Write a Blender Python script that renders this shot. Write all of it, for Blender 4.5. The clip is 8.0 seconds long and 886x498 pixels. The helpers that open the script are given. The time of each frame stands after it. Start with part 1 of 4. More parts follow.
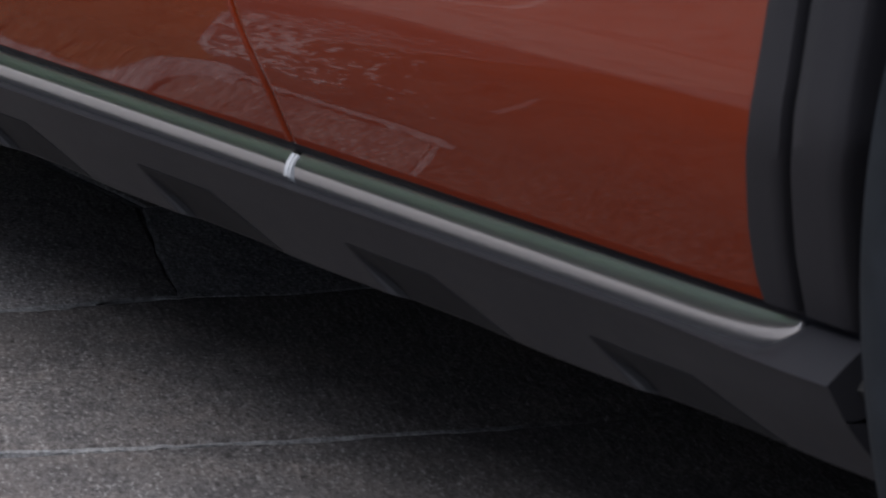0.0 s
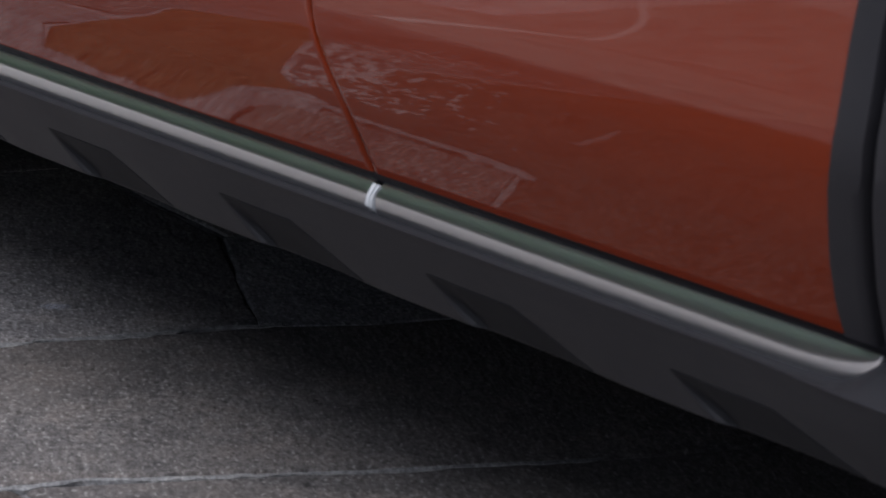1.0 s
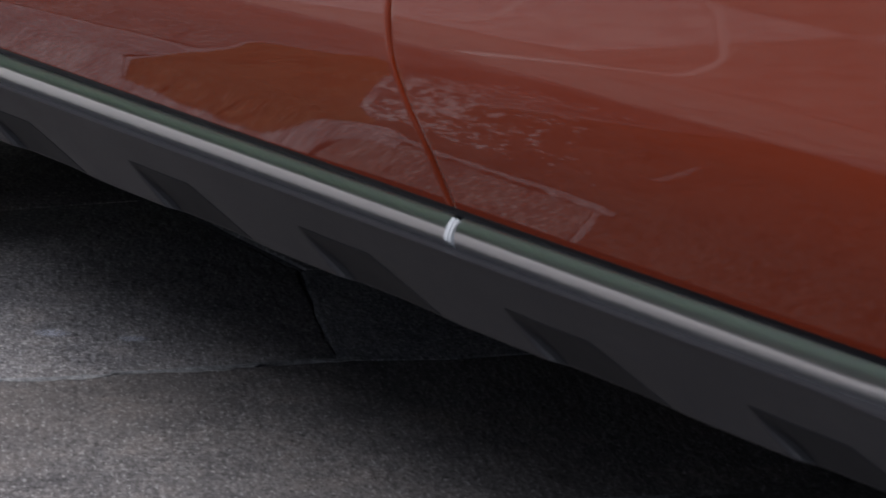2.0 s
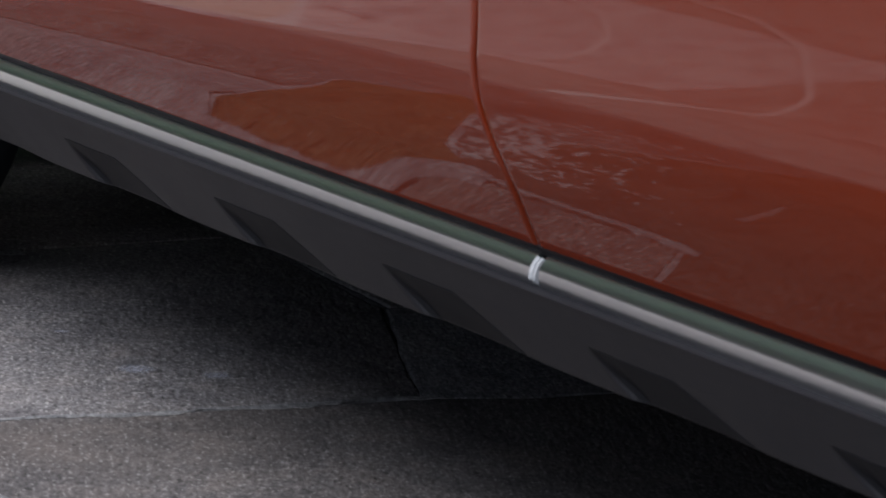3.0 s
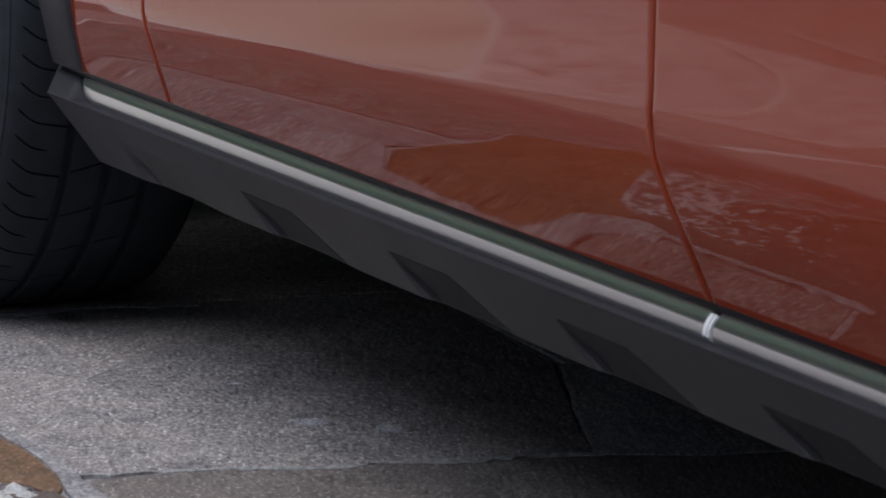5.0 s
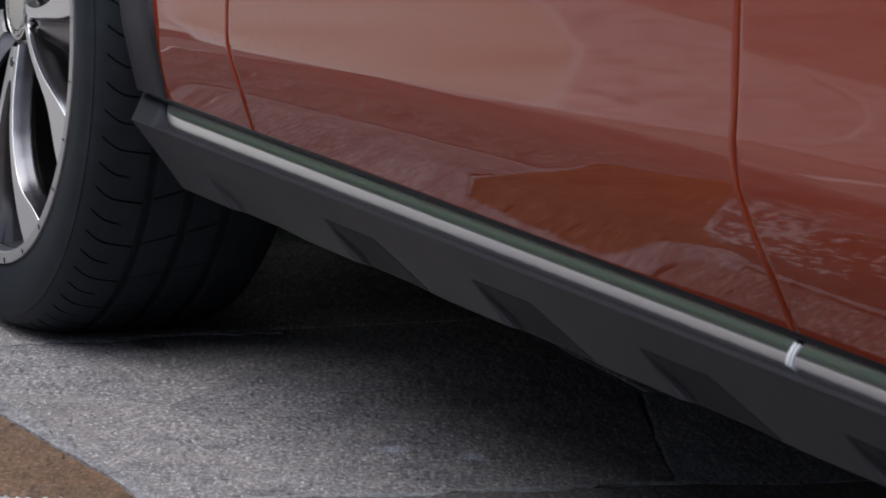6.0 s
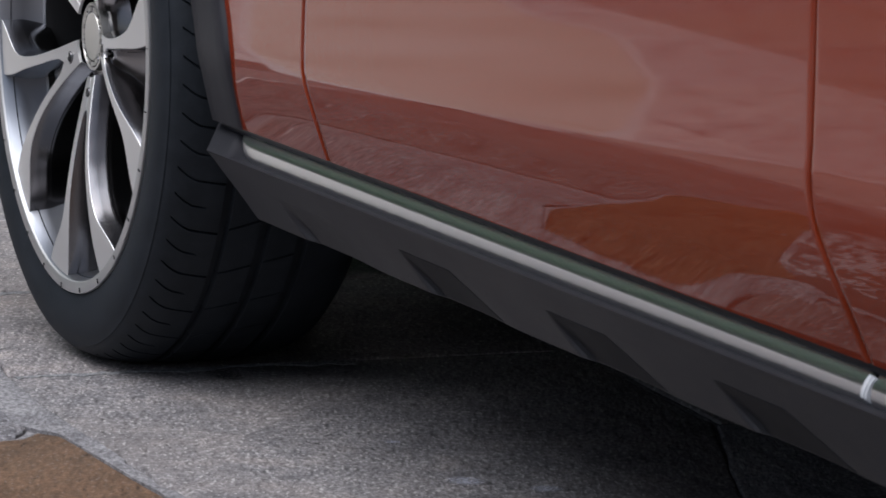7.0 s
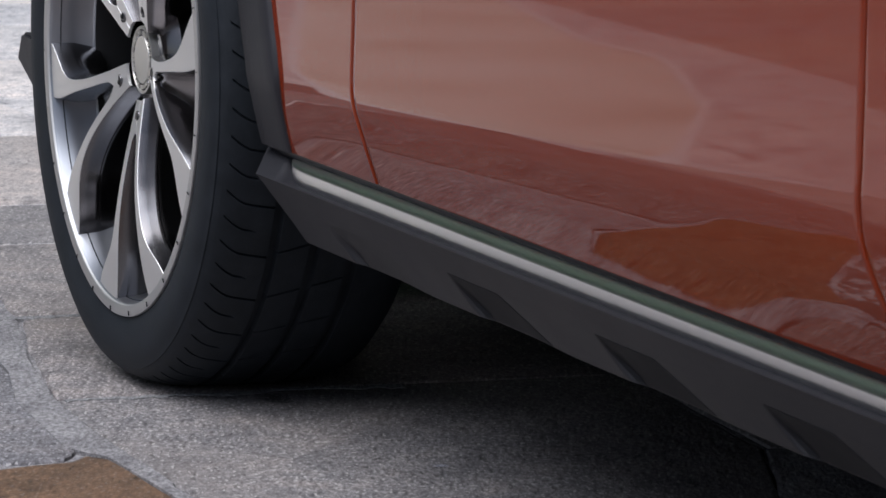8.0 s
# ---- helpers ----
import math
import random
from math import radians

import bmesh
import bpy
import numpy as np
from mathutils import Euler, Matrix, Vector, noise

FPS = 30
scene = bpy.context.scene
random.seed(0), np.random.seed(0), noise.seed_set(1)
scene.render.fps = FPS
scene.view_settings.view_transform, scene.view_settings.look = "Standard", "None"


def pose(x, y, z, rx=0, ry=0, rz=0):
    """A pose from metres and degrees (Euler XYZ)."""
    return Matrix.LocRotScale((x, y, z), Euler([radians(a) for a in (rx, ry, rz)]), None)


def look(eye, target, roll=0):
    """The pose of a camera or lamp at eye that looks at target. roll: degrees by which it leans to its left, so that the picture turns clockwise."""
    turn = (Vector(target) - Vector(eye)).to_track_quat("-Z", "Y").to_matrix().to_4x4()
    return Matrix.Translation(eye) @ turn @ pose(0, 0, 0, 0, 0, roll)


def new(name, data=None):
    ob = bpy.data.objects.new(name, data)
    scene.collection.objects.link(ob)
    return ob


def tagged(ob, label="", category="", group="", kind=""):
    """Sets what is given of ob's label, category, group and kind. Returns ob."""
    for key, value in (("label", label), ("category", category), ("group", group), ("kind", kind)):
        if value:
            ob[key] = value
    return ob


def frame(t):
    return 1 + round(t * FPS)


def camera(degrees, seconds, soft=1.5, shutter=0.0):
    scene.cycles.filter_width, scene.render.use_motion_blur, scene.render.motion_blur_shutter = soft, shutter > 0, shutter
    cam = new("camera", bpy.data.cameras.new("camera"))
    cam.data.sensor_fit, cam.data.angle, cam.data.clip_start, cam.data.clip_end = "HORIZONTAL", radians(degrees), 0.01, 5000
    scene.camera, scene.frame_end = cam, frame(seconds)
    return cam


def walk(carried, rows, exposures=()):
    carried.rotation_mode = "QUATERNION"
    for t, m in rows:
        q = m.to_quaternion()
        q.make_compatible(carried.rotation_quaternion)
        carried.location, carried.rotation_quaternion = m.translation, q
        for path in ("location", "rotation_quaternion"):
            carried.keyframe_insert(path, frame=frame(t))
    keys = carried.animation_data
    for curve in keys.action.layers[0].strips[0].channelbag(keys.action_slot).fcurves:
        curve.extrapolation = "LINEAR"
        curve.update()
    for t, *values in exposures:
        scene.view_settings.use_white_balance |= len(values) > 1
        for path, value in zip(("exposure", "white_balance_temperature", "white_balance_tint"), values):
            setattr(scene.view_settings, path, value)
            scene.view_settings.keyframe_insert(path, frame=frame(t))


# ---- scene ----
# The car stands along x (its nose towards -x); its near side lies at y = 0, the paving at z = 0.
FOV = 10.9
EYE = (4.2537, -1.3677, 0.8291)
cam = camera(FOV, 8.0, soft=1.5, shutter=0.5)
cam.data.dof.use_dof, cam.data.dof.focus_distance, cam.data.dof.aperture_fstop = True, 4.9, 40.0
ROWS = [
    (0.0, 79.159, 0.212, 62.461),
    (0.5, 79.337, 0.078, 62.989),
    (1.0, 79.544, -0.065, 63.527),
    (1.5, 79.749, -0.177, 64.025),
    (3.0, 80.435, -0.455, 65.639),
    (3.5, 80.632, -0.518, 66.176),
    (4.0, 80.807, -0.566, 66.761),
    (4.5, 80.953, -0.609, 67.308),
    (6.0, 81.430, -0.663, 68.887),
    (6.5, 81.629, -0.685, 69.366),
    (7.0, 81.804, -0.676, 69.822),
    (7.5, 81.945, -0.691, 70.175),
    (8.0, 82.089, -0.684, 70.433),
]
walk(cam, [(t, pose(*EYE, rx, ry, rz)) for t, rx, ry, rz in ROWS], [(0.0, -0.66), (4.0, -0.61), (8.0, -0.59)])

# ---- light: an overcast bright sky ----
SUN_UP, SUN_TURN = radians(67.5), radians(162)
world = bpy.data.worlds.new("sky")
scene.world = world
world.use_nodes = True
wn = world.node_tree.nodes
sky = wn.new("ShaderNodeTexSky")
sky.sky_type = "NISHITA"
sky.sun_disc = False
sky.sun_elevation, sky.sun_rotation = SUN_UP, SUN_TURN
sky.dust_density, sky.air_density = 4.0, 1.0
wn["Background"].inputs["Strength"].default_value = 0.13
world.node_tree.links.new(sky.outputs[0], wn["Background"].inputs["Color"])
sun = new("sun", bpy.data.lights.new("sun", "SUN"))
sun.data.energy, sun.data.angle, sun.data.color = 4.0, radians(64), (0.93, 0.98, 1.09)
sun.matrix_world = look((math.sin(SUN_TURN) * 30 * math.cos(SUN_UP), math.cos(SUN_TURN) * 30 * math.cos(SUN_UP), 30 * math.sin(SUN_UP)), (0, 0, 0))


# ---- materials ----
def material(name, base, rough=0.5, metal=0.0, coat=0.0, spec=0.5):
    m = bpy.data.materials.new(name)
    m.use_nodes = True
    b = m.node_tree.nodes["Principled BSDF"]
    b.inputs["Base Color"].default_value = (*base, 1)
    b.inputs["Roughness"].default_value = rough
    b.inputs["Metallic"].default_value = metal
    b.inputs["Coat Weight"].default_value = coat
    b.inputs["Specular IOR Level"].default_value = spec
    return m


def add(m, kind, **values):
    n = m.node_tree.nodes.new(kind)
    for key, value in values.items():
        n.inputs[key].default_value = value
    return n


def wire(m, a, b):
    m.node_tree.links.new(a, b)


def bsdf(m):
    return m.node_tree.nodes["Principled BSDF"]


def coords(m, space="Object"):
    return add(m, "ShaderNodeTexCoord").outputs[space]


def noisy(m, scale, detail=4.0, rough=0.6, stretch=None):
    n = add(m, "ShaderNodeTexNoise", Scale=scale, Detail=detail, Roughness=rough)
    src = coords(m)
    if stretch:
        g = add(m, "ShaderNodeMapping", Scale=[1 / v for v in stretch], Rotation=(0, 0, radians(-20)))
        g.vector_type = "TEXTURE"
        wire(m, src, g.inputs["Vector"])
        src = g.outputs[0]
    wire(m, src, n.inputs["Vector"])
    return n.outputs["Fac"]


def ramp(m, fac, stops):
    r = add(m, "ShaderNodeValToRGB")
    e = r.color_ramp.elements
    while len(e) < len(stops):
        e.new(0.5)
    for k, (at, c) in zip(e, stops):
        k.position, k.color = at, (*c, 1)
    wire(m, fac, r.inputs[0])
    return r.outputs[0]


def mix(m, kind, fac, a, b):
    n = add(m, "ShaderNodeMix")
    n.data_type, n.blend_type = "RGBA", kind
    for value, slot in ((fac, 0), (a, 6), (b, 7)):
        if hasattr(value, "is_output"):
            wire(m, value, n.inputs[slot])
        else:
            n.inputs[slot].default_value = value
    return n.outputs[2]


def bump(m, height, strength, distance):
    n = add(m, "ShaderNodeBump", Strength=strength, Distance=distance)
    wire(m, height, n.inputs["Height"])
    wire(m, n.outputs[0], bsdf(m).inputs["Normal"])


def span(m, fac, lo, hi):
    n = add(m, "ShaderNodeMapRange")
    n.inputs["To Min"].default_value, n.inputs["To Max"].default_value = lo, hi
    wire(m, fac, n.inputs["Value"])
    return n.outputs[0]


def stone(name, dark, mid, light, warm, shine=0.65):
    m = material(name, mid, 0.8)
    flecks = noisy(m, 210.0, 4.0, 0.74, (0.42, 1.0, 1.0))
    coarse = noisy(m, 64.0, 5.0, 0.72, (0.4, 1.0, 1.0))
    blotch = noisy(m, 11.0, 6.0, 0.68)
    cloud = noisy(m, 2.7, 4.0, 0.55)
    glint = noisy(m, 230.0, 1.0, 0.4, (0.4, 1.0, 1.0))
    c = ramp(m, flecks, [(0.32, dark), (0.5, mid), (0.68, light)])
    c = mix(m, "MULTIPLY", 1.0, c, ramp(m, coarse, [(0.3, (0.58, 0.58, 0.6)), (0.5, (0.98, 0.98, 0.98)), (0.72, (1.32, 1.29, 1.27))]))
    c = mix(m, "MULTIPLY", 1.0, c, ramp(m, blotch, [(0.3, (0.6, 0.6, 0.62)), (0.5, (1, 1, 1)), (0.7, (1.25, 1.19, 1.14))]))
    c = mix(m, "MIX", ramp(m, cloud, [(0.45, (0, 0, 0)), (0.75, (0.5, 0.5, 0.5))]), c, (*warm, 1))
    c = mix(m, "MIX", ramp(m, glint, [(0.64, (0, 0, 0)), (0.69, (shine, shine, shine))]), c, (0.62, 0.61, 0.6, 1))
    pits = noisy(m, 105.0, 3.0, 0.6, (0.4, 1.0, 1.0))
    c = mix(m, "MULTIPLY", ramp(m, pits, [(0.3, (0.8, 0.8, 0.8)), (0.4, (0, 0, 0))]), c, (0.3, 0.28, 0.28, 1))
    one = add(m, "ShaderNodeObjectInfo")
    c = mix(m, "MULTIPLY", 1.0, c, ramp(m, one.outputs["Random"], [(0.0, (0.86, 0.87, 0.9)), (0.5, (1, 0.98, 0.96)), (1.0, (1.1, 1.03, 0.98))]))
    wire(m, c, bsdf(m).inputs["Base Color"])
    wire(m, span(m, blotch, 0.5, 0.82), bsdf(m).inputs["Roughness"])
    h = mix(m, "MIX", 0.72, flecks, coarse)
    h = mix(m, "MIX", 0.35, h, noisy(m, 24.0, 5.0, 0.7, (0.45, 1.0, 1.0)))
    bump(m, h, 1.0, 0.0048)
    cleft = mix(m, "MIX", 0.3, noisy(m, 5.5, 3.0, 0.5, (0.6, 1.0, 1.0)), noisy(m, 17.0, 3.0, 0.6, (0.5, 1.0, 1.0)))
    wave = add(m, "ShaderNodeBump", Strength=0.9, Distance=0.013)
    wire(m, cleft, wave.inputs["Height"])
    fine = bsdf(m).inputs["Normal"].links[0].from_node
    wire(m, wave.outputs[0], fine.inputs["Normal"])
    return m


STONE = stone("grey_paving_stone", (0.07, 0.067, 0.069), (0.222, 0.215, 0.222), (0.42, 0.41, 0.424), (0.25, 0.222, 0.208))
PALE_STONE = stone("pale_paving_stone", (0.452, 0.439, 0.446), (0.665, 0.652, 0.652), (0.825, 0.811, 0.805), (0.692, 0.665, 0.645))
DIM_STONE = stone("dark_grey_paving_stone", (0.0476, 0.0447, 0.0476), (0.157, 0.15, 0.157), (0.296, 0.286, 0.3), (0.171, 0.152, 0.148))
GREY_STONE = stone("plain_grey_paving_stone", (0.11, 0.107, 0.11), (0.25, 0.243, 0.25), (0.4, 0.39, 0.395), (0.27, 0.245, 0.235))
MID_STONE = stone("light_grey_paving_stone", (0.21, 0.197, 0.197), (0.435, 0.414, 0.407), (0.618, 0.589, 0.575), (0.463, 0.407, 0.378))
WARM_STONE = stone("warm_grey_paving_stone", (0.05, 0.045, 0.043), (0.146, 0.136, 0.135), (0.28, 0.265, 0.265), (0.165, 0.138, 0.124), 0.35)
# brown stone, darkened further in colour for the shade beside the car
SHADED_BROWN_STONE = stone("shaded_brown_paving_stone", (0.04, 0.03, 0.026), (0.1, 0.085, 0.08), (0.185, 0.165, 0.16), (0.115, 0.09, 0.078), 0.1)
ORANGE_STONE = stone("ochre_paving_stone", (0.0704, 0.0431, 0.0264), (0.148, 0.0898, 0.0528), (0.242, 0.165, 0.109), (0.145, 0.103, 0.0739), 0.12)

# buff colour for a patch added only to brighten the door's reflection
PATCH_BUFF = material("buff_reflection_patch", (0.7, 0.64, 0.55), 0.75)
wire(PATCH_BUFF, ramp(PATCH_BUFF, noisy(PATCH_BUFF, 1.7, 4.0, 0.55), [(0.3, (0.62, 0.56, 0.47)), (0.5, (0.74, 0.68, 0.59)), (0.7, (0.8, 0.76, 0.68))]), bsdf(PATCH_BUFF).inputs["Base Color"])
bump(PATCH_BUFF, noisy(PATCH_BUFF, 90.0, 4.0, 0.6), 0.3, 0.003)

MORTAR = material("mortar", (0.24, 0.24, 0.24), 0.9)
_n = noisy(MORTAR, 220.0, 5.0, 0.75, (0.4, 1.0, 1.0))
_m = noisy(MORTAR, 14.0, 5.0, 0.65)
_k = mix(MORTAR, "MULTIPLY", 1.0, ramp(MORTAR, _n, [(0.32, (0.13, 0.125, 0.128)), (0.5, (0.31, 0.30, 0.304)), (0.66, (0.5, 0.489, 0.493))]), ramp(MORTAR, _m, [(0.3, (0.6, 0.6, 0.62)), (0.7, (1.15, 1.15, 1.15))]))
wire(MORTAR, _k, bsdf(MORTAR).inputs["Base Color"])
bump(MORTAR, _n, 0.7, 0.005)

PALE_MORTAR = material("pale_mortar", (0.36, 0.36, 0.36), 0.9)
_n = noisy(PALE_MORTAR, 200.0, 5.0, 0.75, (0.4, 1.0, 1.0))
_m = noisy(PALE_MORTAR, 18.0, 5.0, 0.65)
_k = mix(PALE_MORTAR, "MULTIPLY", 1.0, ramp(PALE_MORTAR, _n, [(0.3, (0.15, 0.15, 0.15)), (0.52, (0.32, 0.318, 0.32)), (0.72, (0.52, 0.518, 0.52))]), ramp(PALE_MORTAR, _m, [(0.3, (0.6, 0.6, 0.62)), (0.7, (1.15, 1.15, 1.15))]))
wire(PALE_MORTAR, _k, bsdf(PALE_MORTAR).inputs["Base Color"])
bump(PALE_MORTAR, _n, 0.8, 0.005)

SMEAR = material("white_mortar_smear", (0.5, 0.5, 0.5), 0.9)
_n = noisy(SMEAR, 200.0, 5.0, 0.75, (0.4, 1.0, 1.0))
wire(SMEAR, ramp(SMEAR, _n, [(0.3, (0.27, 0.27, 0.27)), (0.52, (0.44, 0.44, 0.44)), (0.72, (0.62, 0.62, 0.62))]), bsdf(SMEAR).inputs["Base Color"])
bump(SMEAR, _n, 0.8, 0.004)

PAINT = material("orange_metallic_paint", (0.3, 0.03, 0.006), 0.5, 0.0, 1.0, 0.0)
bsdf(PAINT).inputs["Coat Roughness"].default_value = 0.025
bsdf(PAINT).inputs["Coat IOR"].default_value = 1.385
_f = noisy(PAINT, 2600.0, 1.0, 0.5)
wire(PAINT, ramp(PAINT, _f, [(0.35, (0.184, 0.0205, 0.0032)), (0.65, (0.243, 0.028, 0.0046))]), bsdf(PAINT).inputs["Base Color"])

CLAD = material("grey_grained_plastic", (0.027, 0.0268, 0.032), 0.5, spec=0.26)
_c = noisy(CLAD, 1500.0, 2.0, 0.5)
bump(CLAD, _c, 0.25, 0.0006)
wire(CLAD, span(CLAD, noisy(CLAD, 7.0, 4.0), 0.44, 0.6), bsdf(CLAD).inputs["Roughness"])
# darker than the cladding: the shade inside the sill pockets as colour
POCKET_SHADE = material("pocket_shade_plastic", (0.020, 0.0205, 0.0235), 0.58, spec=0.09)
wire(POCKET_SHADE, span(POCKET_SHADE, noisy(POCKET_SHADE, 9.0, 4.0), 0.5, 0.7), bsdf(POCKET_SHADE).inputs["Roughness"])
SATIN = material("satin_aluminium", (0.69, 0.69, 0.70), 0.24, 1.0)
wire(SATIN, span(SATIN, noisy(SATIN, 30.0, 5.0, 0.6, (0.1, 1, 1)), 0.27, 0.30), bsdf(SATIN).inputs["Roughness"])
BRIGHT = material("bright_trim_end", (0.8, 0.83, 0.86), 0.35)
SEAL = material("black_rubber_seal", (0.005, 0.006, 0.010), 0.3, spec=0.08)
DARK = material("black_underbody", (0.012, 0.012, 0.013), 0.8)
wire(DARK, span(DARK, noisy(DARK, 25.0, 5.0), 0.6, 0.95), bsdf(DARK).inputs["Roughness"])
TYRE = material("tyre_rubber", (0.018, 0.02, 0.024), 0.5, spec=0.28)
_t = noisy(TYRE, 40.0, 6.0, 0.65)
wire(TYRE, ramp(TYRE, _t, [(0.35, (0.0085, 0.012, 0.0165)), (0.7, (0.019, 0.0235, 0.0305))]), bsdf(TYRE).inputs["Base Color"])
wire(TYRE, span(TYRE, _t, 0.52, 0.78), bsdf(TYRE).inputs["Roughness"])
bump(TYRE, noisy(TYRE, 500.0, 3.0), 0.3, 0.0008)
ALLOY = material("machined_alloy", (0.87, 0.865, 0.86), 0.34, 1.0)
wire(ALLOY, span(ALLOY, noisy(ALLOY, 120.0, 4.0), 0.44, 0.54), bsdf(ALLOY).inputs["Roughness"])
GUN = material("grey_painted_alloy", (0.2, 0.194, 0.2), 0.2, 1.0)
wire(GUN, span(GUN, noisy(GUN, 60.0, 4.0), 0.17, 0.25), bsdf(GUN).inputs["Roughness"])
LIP = material("dull_machined_lip", (0.62, 0.615, 0.61), 0.5, 1.0)
wire(LIP, span(LIP, noisy(LIP, 90.0, 4.0), 0.46, 0.6), bsdf(LIP).inputs["Roughness"])
CAP = material("silver_cap", (0.62, 0.61, 0.58), 0.35, 0.9)
wire(CAP, span(CAP, noisy(CAP, 90.0, 4.0), 0.3, 0.45), bsdf(CAP).inputs["Roughness"])
BARREL = material("grey_barrel", (0.34, 0.355, 0.385), 0.3, 0.9)
wire(BARREL, span(BARREL, noisy(BARREL, 40.0, 4.0), 0.22, 0.42), bsdf(BARREL).inputs["Roughness"])
STEEL = material("brake_steel", (0.06, 0.06, 0.06), 0.4, 1.0)
wire(STEEL, span(STEEL, noisy(STEEL, 80.0, 3.0), 0.3, 0.5), bsdf(STEEL).inputs["Roughness"])
# white for ground lines added to draw bright streaks in the door
LINE = material("white_reflection_line", (0.75, 0.75, 0.73), 0.7)
wire(LINE, ramp(LINE, noisy(LINE, 60.0, 5.0, 0.7), [(0.3, (0.62, 0.61, 0.58)), (0.55, (0.82, 0.81, 0.78))]), bsdf(LINE).inputs["Base Color"])
OIL = material("oil_stain", (0.07, 0.07, 0.08), 0.6)
wire(OIL, ramp(OIL, noisy(OIL, 160.0, 4.0), [(0.35, (0.045, 0.045, 0.05)), (0.65, (0.14, 0.135, 0.14))]), bsdf(OIL).inputs["Base Color"])
CHALK = material("pale_paint_smudge", (0.7, 0.72, 0.82), 0.85)


def worn_away(m, most):
    """Paint that thins out from the middle of a spot to its rim, in grains."""
    ball = add(m, "ShaderNodeTexGradient")
    ball.gradient_type = "SPHERICAL"
    wire(m, coords(m), ball.inputs["Vector"])
    grains = ramp(m, noisy(m, 5.0, 5.0, 0.7), [(0.4, (0.15, 0.15, 0.15)), (0.62, (1, 1, 1))])
    rim = ramp(m, ball.outputs["Fac"], [(0.0, (0, 0, 0)), (0.6, (most, most, most))])
    wire(m, mix(m, "MULTIPLY", 1.0, rim, grains), bsdf(m).inputs["Alpha"])


worn_away(CHALK, 0.7)
worn_away(OIL, 0.9)
GLASS = material("dark_tinted_glass", (0.01, 0.012, 0.014), 0.03)
LEAF = material("hedge_leaves", (0.05, 0.11, 0.03), 0.6)
wire(LEAF, ramp(LEAF, noisy(LEAF, 9.0, 4.0), [(0.3, (0.24, 0.38, 0.22)), (0.7, (0.38, 0.52, 0.33))]), bsdf(LEAF).inputs["Base Color"])


# ---- mesh helpers ----
def part(name, bm, mat, parent=None, label="", flat=False, angle=35):
    bmesh.ops.recalc_face_normals(bm, faces=bm.faces)
    if not flat:
        for fc in bm.faces:
            fc.smooth = True
        lim = radians(angle)
        for e in bm.edges:
            if len(e.link_faces) != 2 or e.calc_face_angle(0) > lim:
                e.smooth = False
    me = bpy.data.meshes.new(name)
    bm.to_mesh(me)
    bm.free()
    me.materials.append(mat)
    ob = new(name, me)
    if parent is not None:
        ob.parent = parent
    if label:
        ob["label"] = label
    return ob


def sheet(rows, inner=None, close_u=False):
    """A skin through rows of points; with inner (the same rows set back) it becomes a closed shell."""
    bm = bmesh.new()
    a = [[bm.verts.new(p) for p in r] for r in rows]
    n, m = len(rows), len(rows[0])
    for i in range(n if close_u else n - 1):
        for j in range(m - 1):
            k = (i + 1) % n
            bm.faces.new((a[i][j], a[k][j], a[k][j + 1], a[i][j + 1]))
    if inner:
        b = [[bm.verts.new(p) for p in r] for r in inner]
        for i in range(n if close_u else n - 1):
            for j in range(m - 1):
                k = (i + 1) % n
                bm.faces.new((b[i][j], b[i][j + 1], b[k][j + 1], b[k][j]))
            for j in (0, m - 1):
                k = (i + 1) % n
                bm.faces.new((a[i][j], b[i][j], b[k][j], a[k][j]))
        if not close_u:
            for i in (0, n - 1):
                for j in range(m - 1):
                    bm.faces.new((a[i][j], a[i][j + 1], b[i][j + 1], b[i][j]))
    return bm


def shell(fn, us, vs, depth):
    rows = [[fn(u, v) for v in vs] for u in us]
    inner = [[(x, y + depth, z) for x, y, z in r] for r in rows]
    return sheet(rows, inner)


def lathe(profile, steps, warp=None):
    """Turns (y, r) round the y axis."""
    rows = []
    for i in range(steps):
        row = []
        for j, (y, r) in enumerate(profile):
            a = 2 * math.pi * i / steps
            if warp:
                a, y, r = warp(i, j, a, y, r)
            row.append((r * math.cos(a), y, r * math.sin(a)))
        rows.append(row)
    return sheet(rows, close_u=True)


def prism(outline, y0, y1, bevel=0.0):
    """A plate with an outline in x and z, from y0 to y1."""
    bm = bmesh.new()
    a = [bm.verts.new((x, y0, z)) for x, z in outline]
    b = [bm.verts.new((x, y1, z)) for x, z in outline]
    front = bm.faces.new(a)
    bm.faces.new(b[::-1])
    for i in range(len(a)):
        k = (i + 1) % len(a)
        bm.faces.new((a[i], b[i], b[k], a[k]))
    if bevel:
        bmesh.ops.bevel(bm, geom=list(front.edges), offset=bevel, segments=2, affect="EDGES", profile=0.5)
    return bm


def steps(a, b, n):
    return [a + (b - a) * i / n for i in range(n + 1)]


def lerp(x, table):
    """Piecewise straight through (x, value) pairs."""
    if x <= table[0][0]:
        return table[0][1]
    for (x0, v0), (x1, v1) in zip(table, table[1:]):
        if x <= x1:
            return v0 + (v1 - v0) * (x - x0) / (x1 - x0)
    return table[-1][1]


def soft_min(a, b, k):
    h = max(k - abs(a - b), 0.0) / k
    return min(a, b) - h * h * k * 0.25


# ---- the car ----
car = tagged(new("car"), "orange estate car with grey plastic cladding, parked on stone paving", "car")
AXLE_F, AXLE_R, HUB = -0.478, 2.525, 0.345
SEAM_F, SEAM_M = 0.245, 1.403
BULGE = [(-0.15, 0.016), (0.245, 0.0245), (1.403, 0.0475), (2.1, 0.05)]
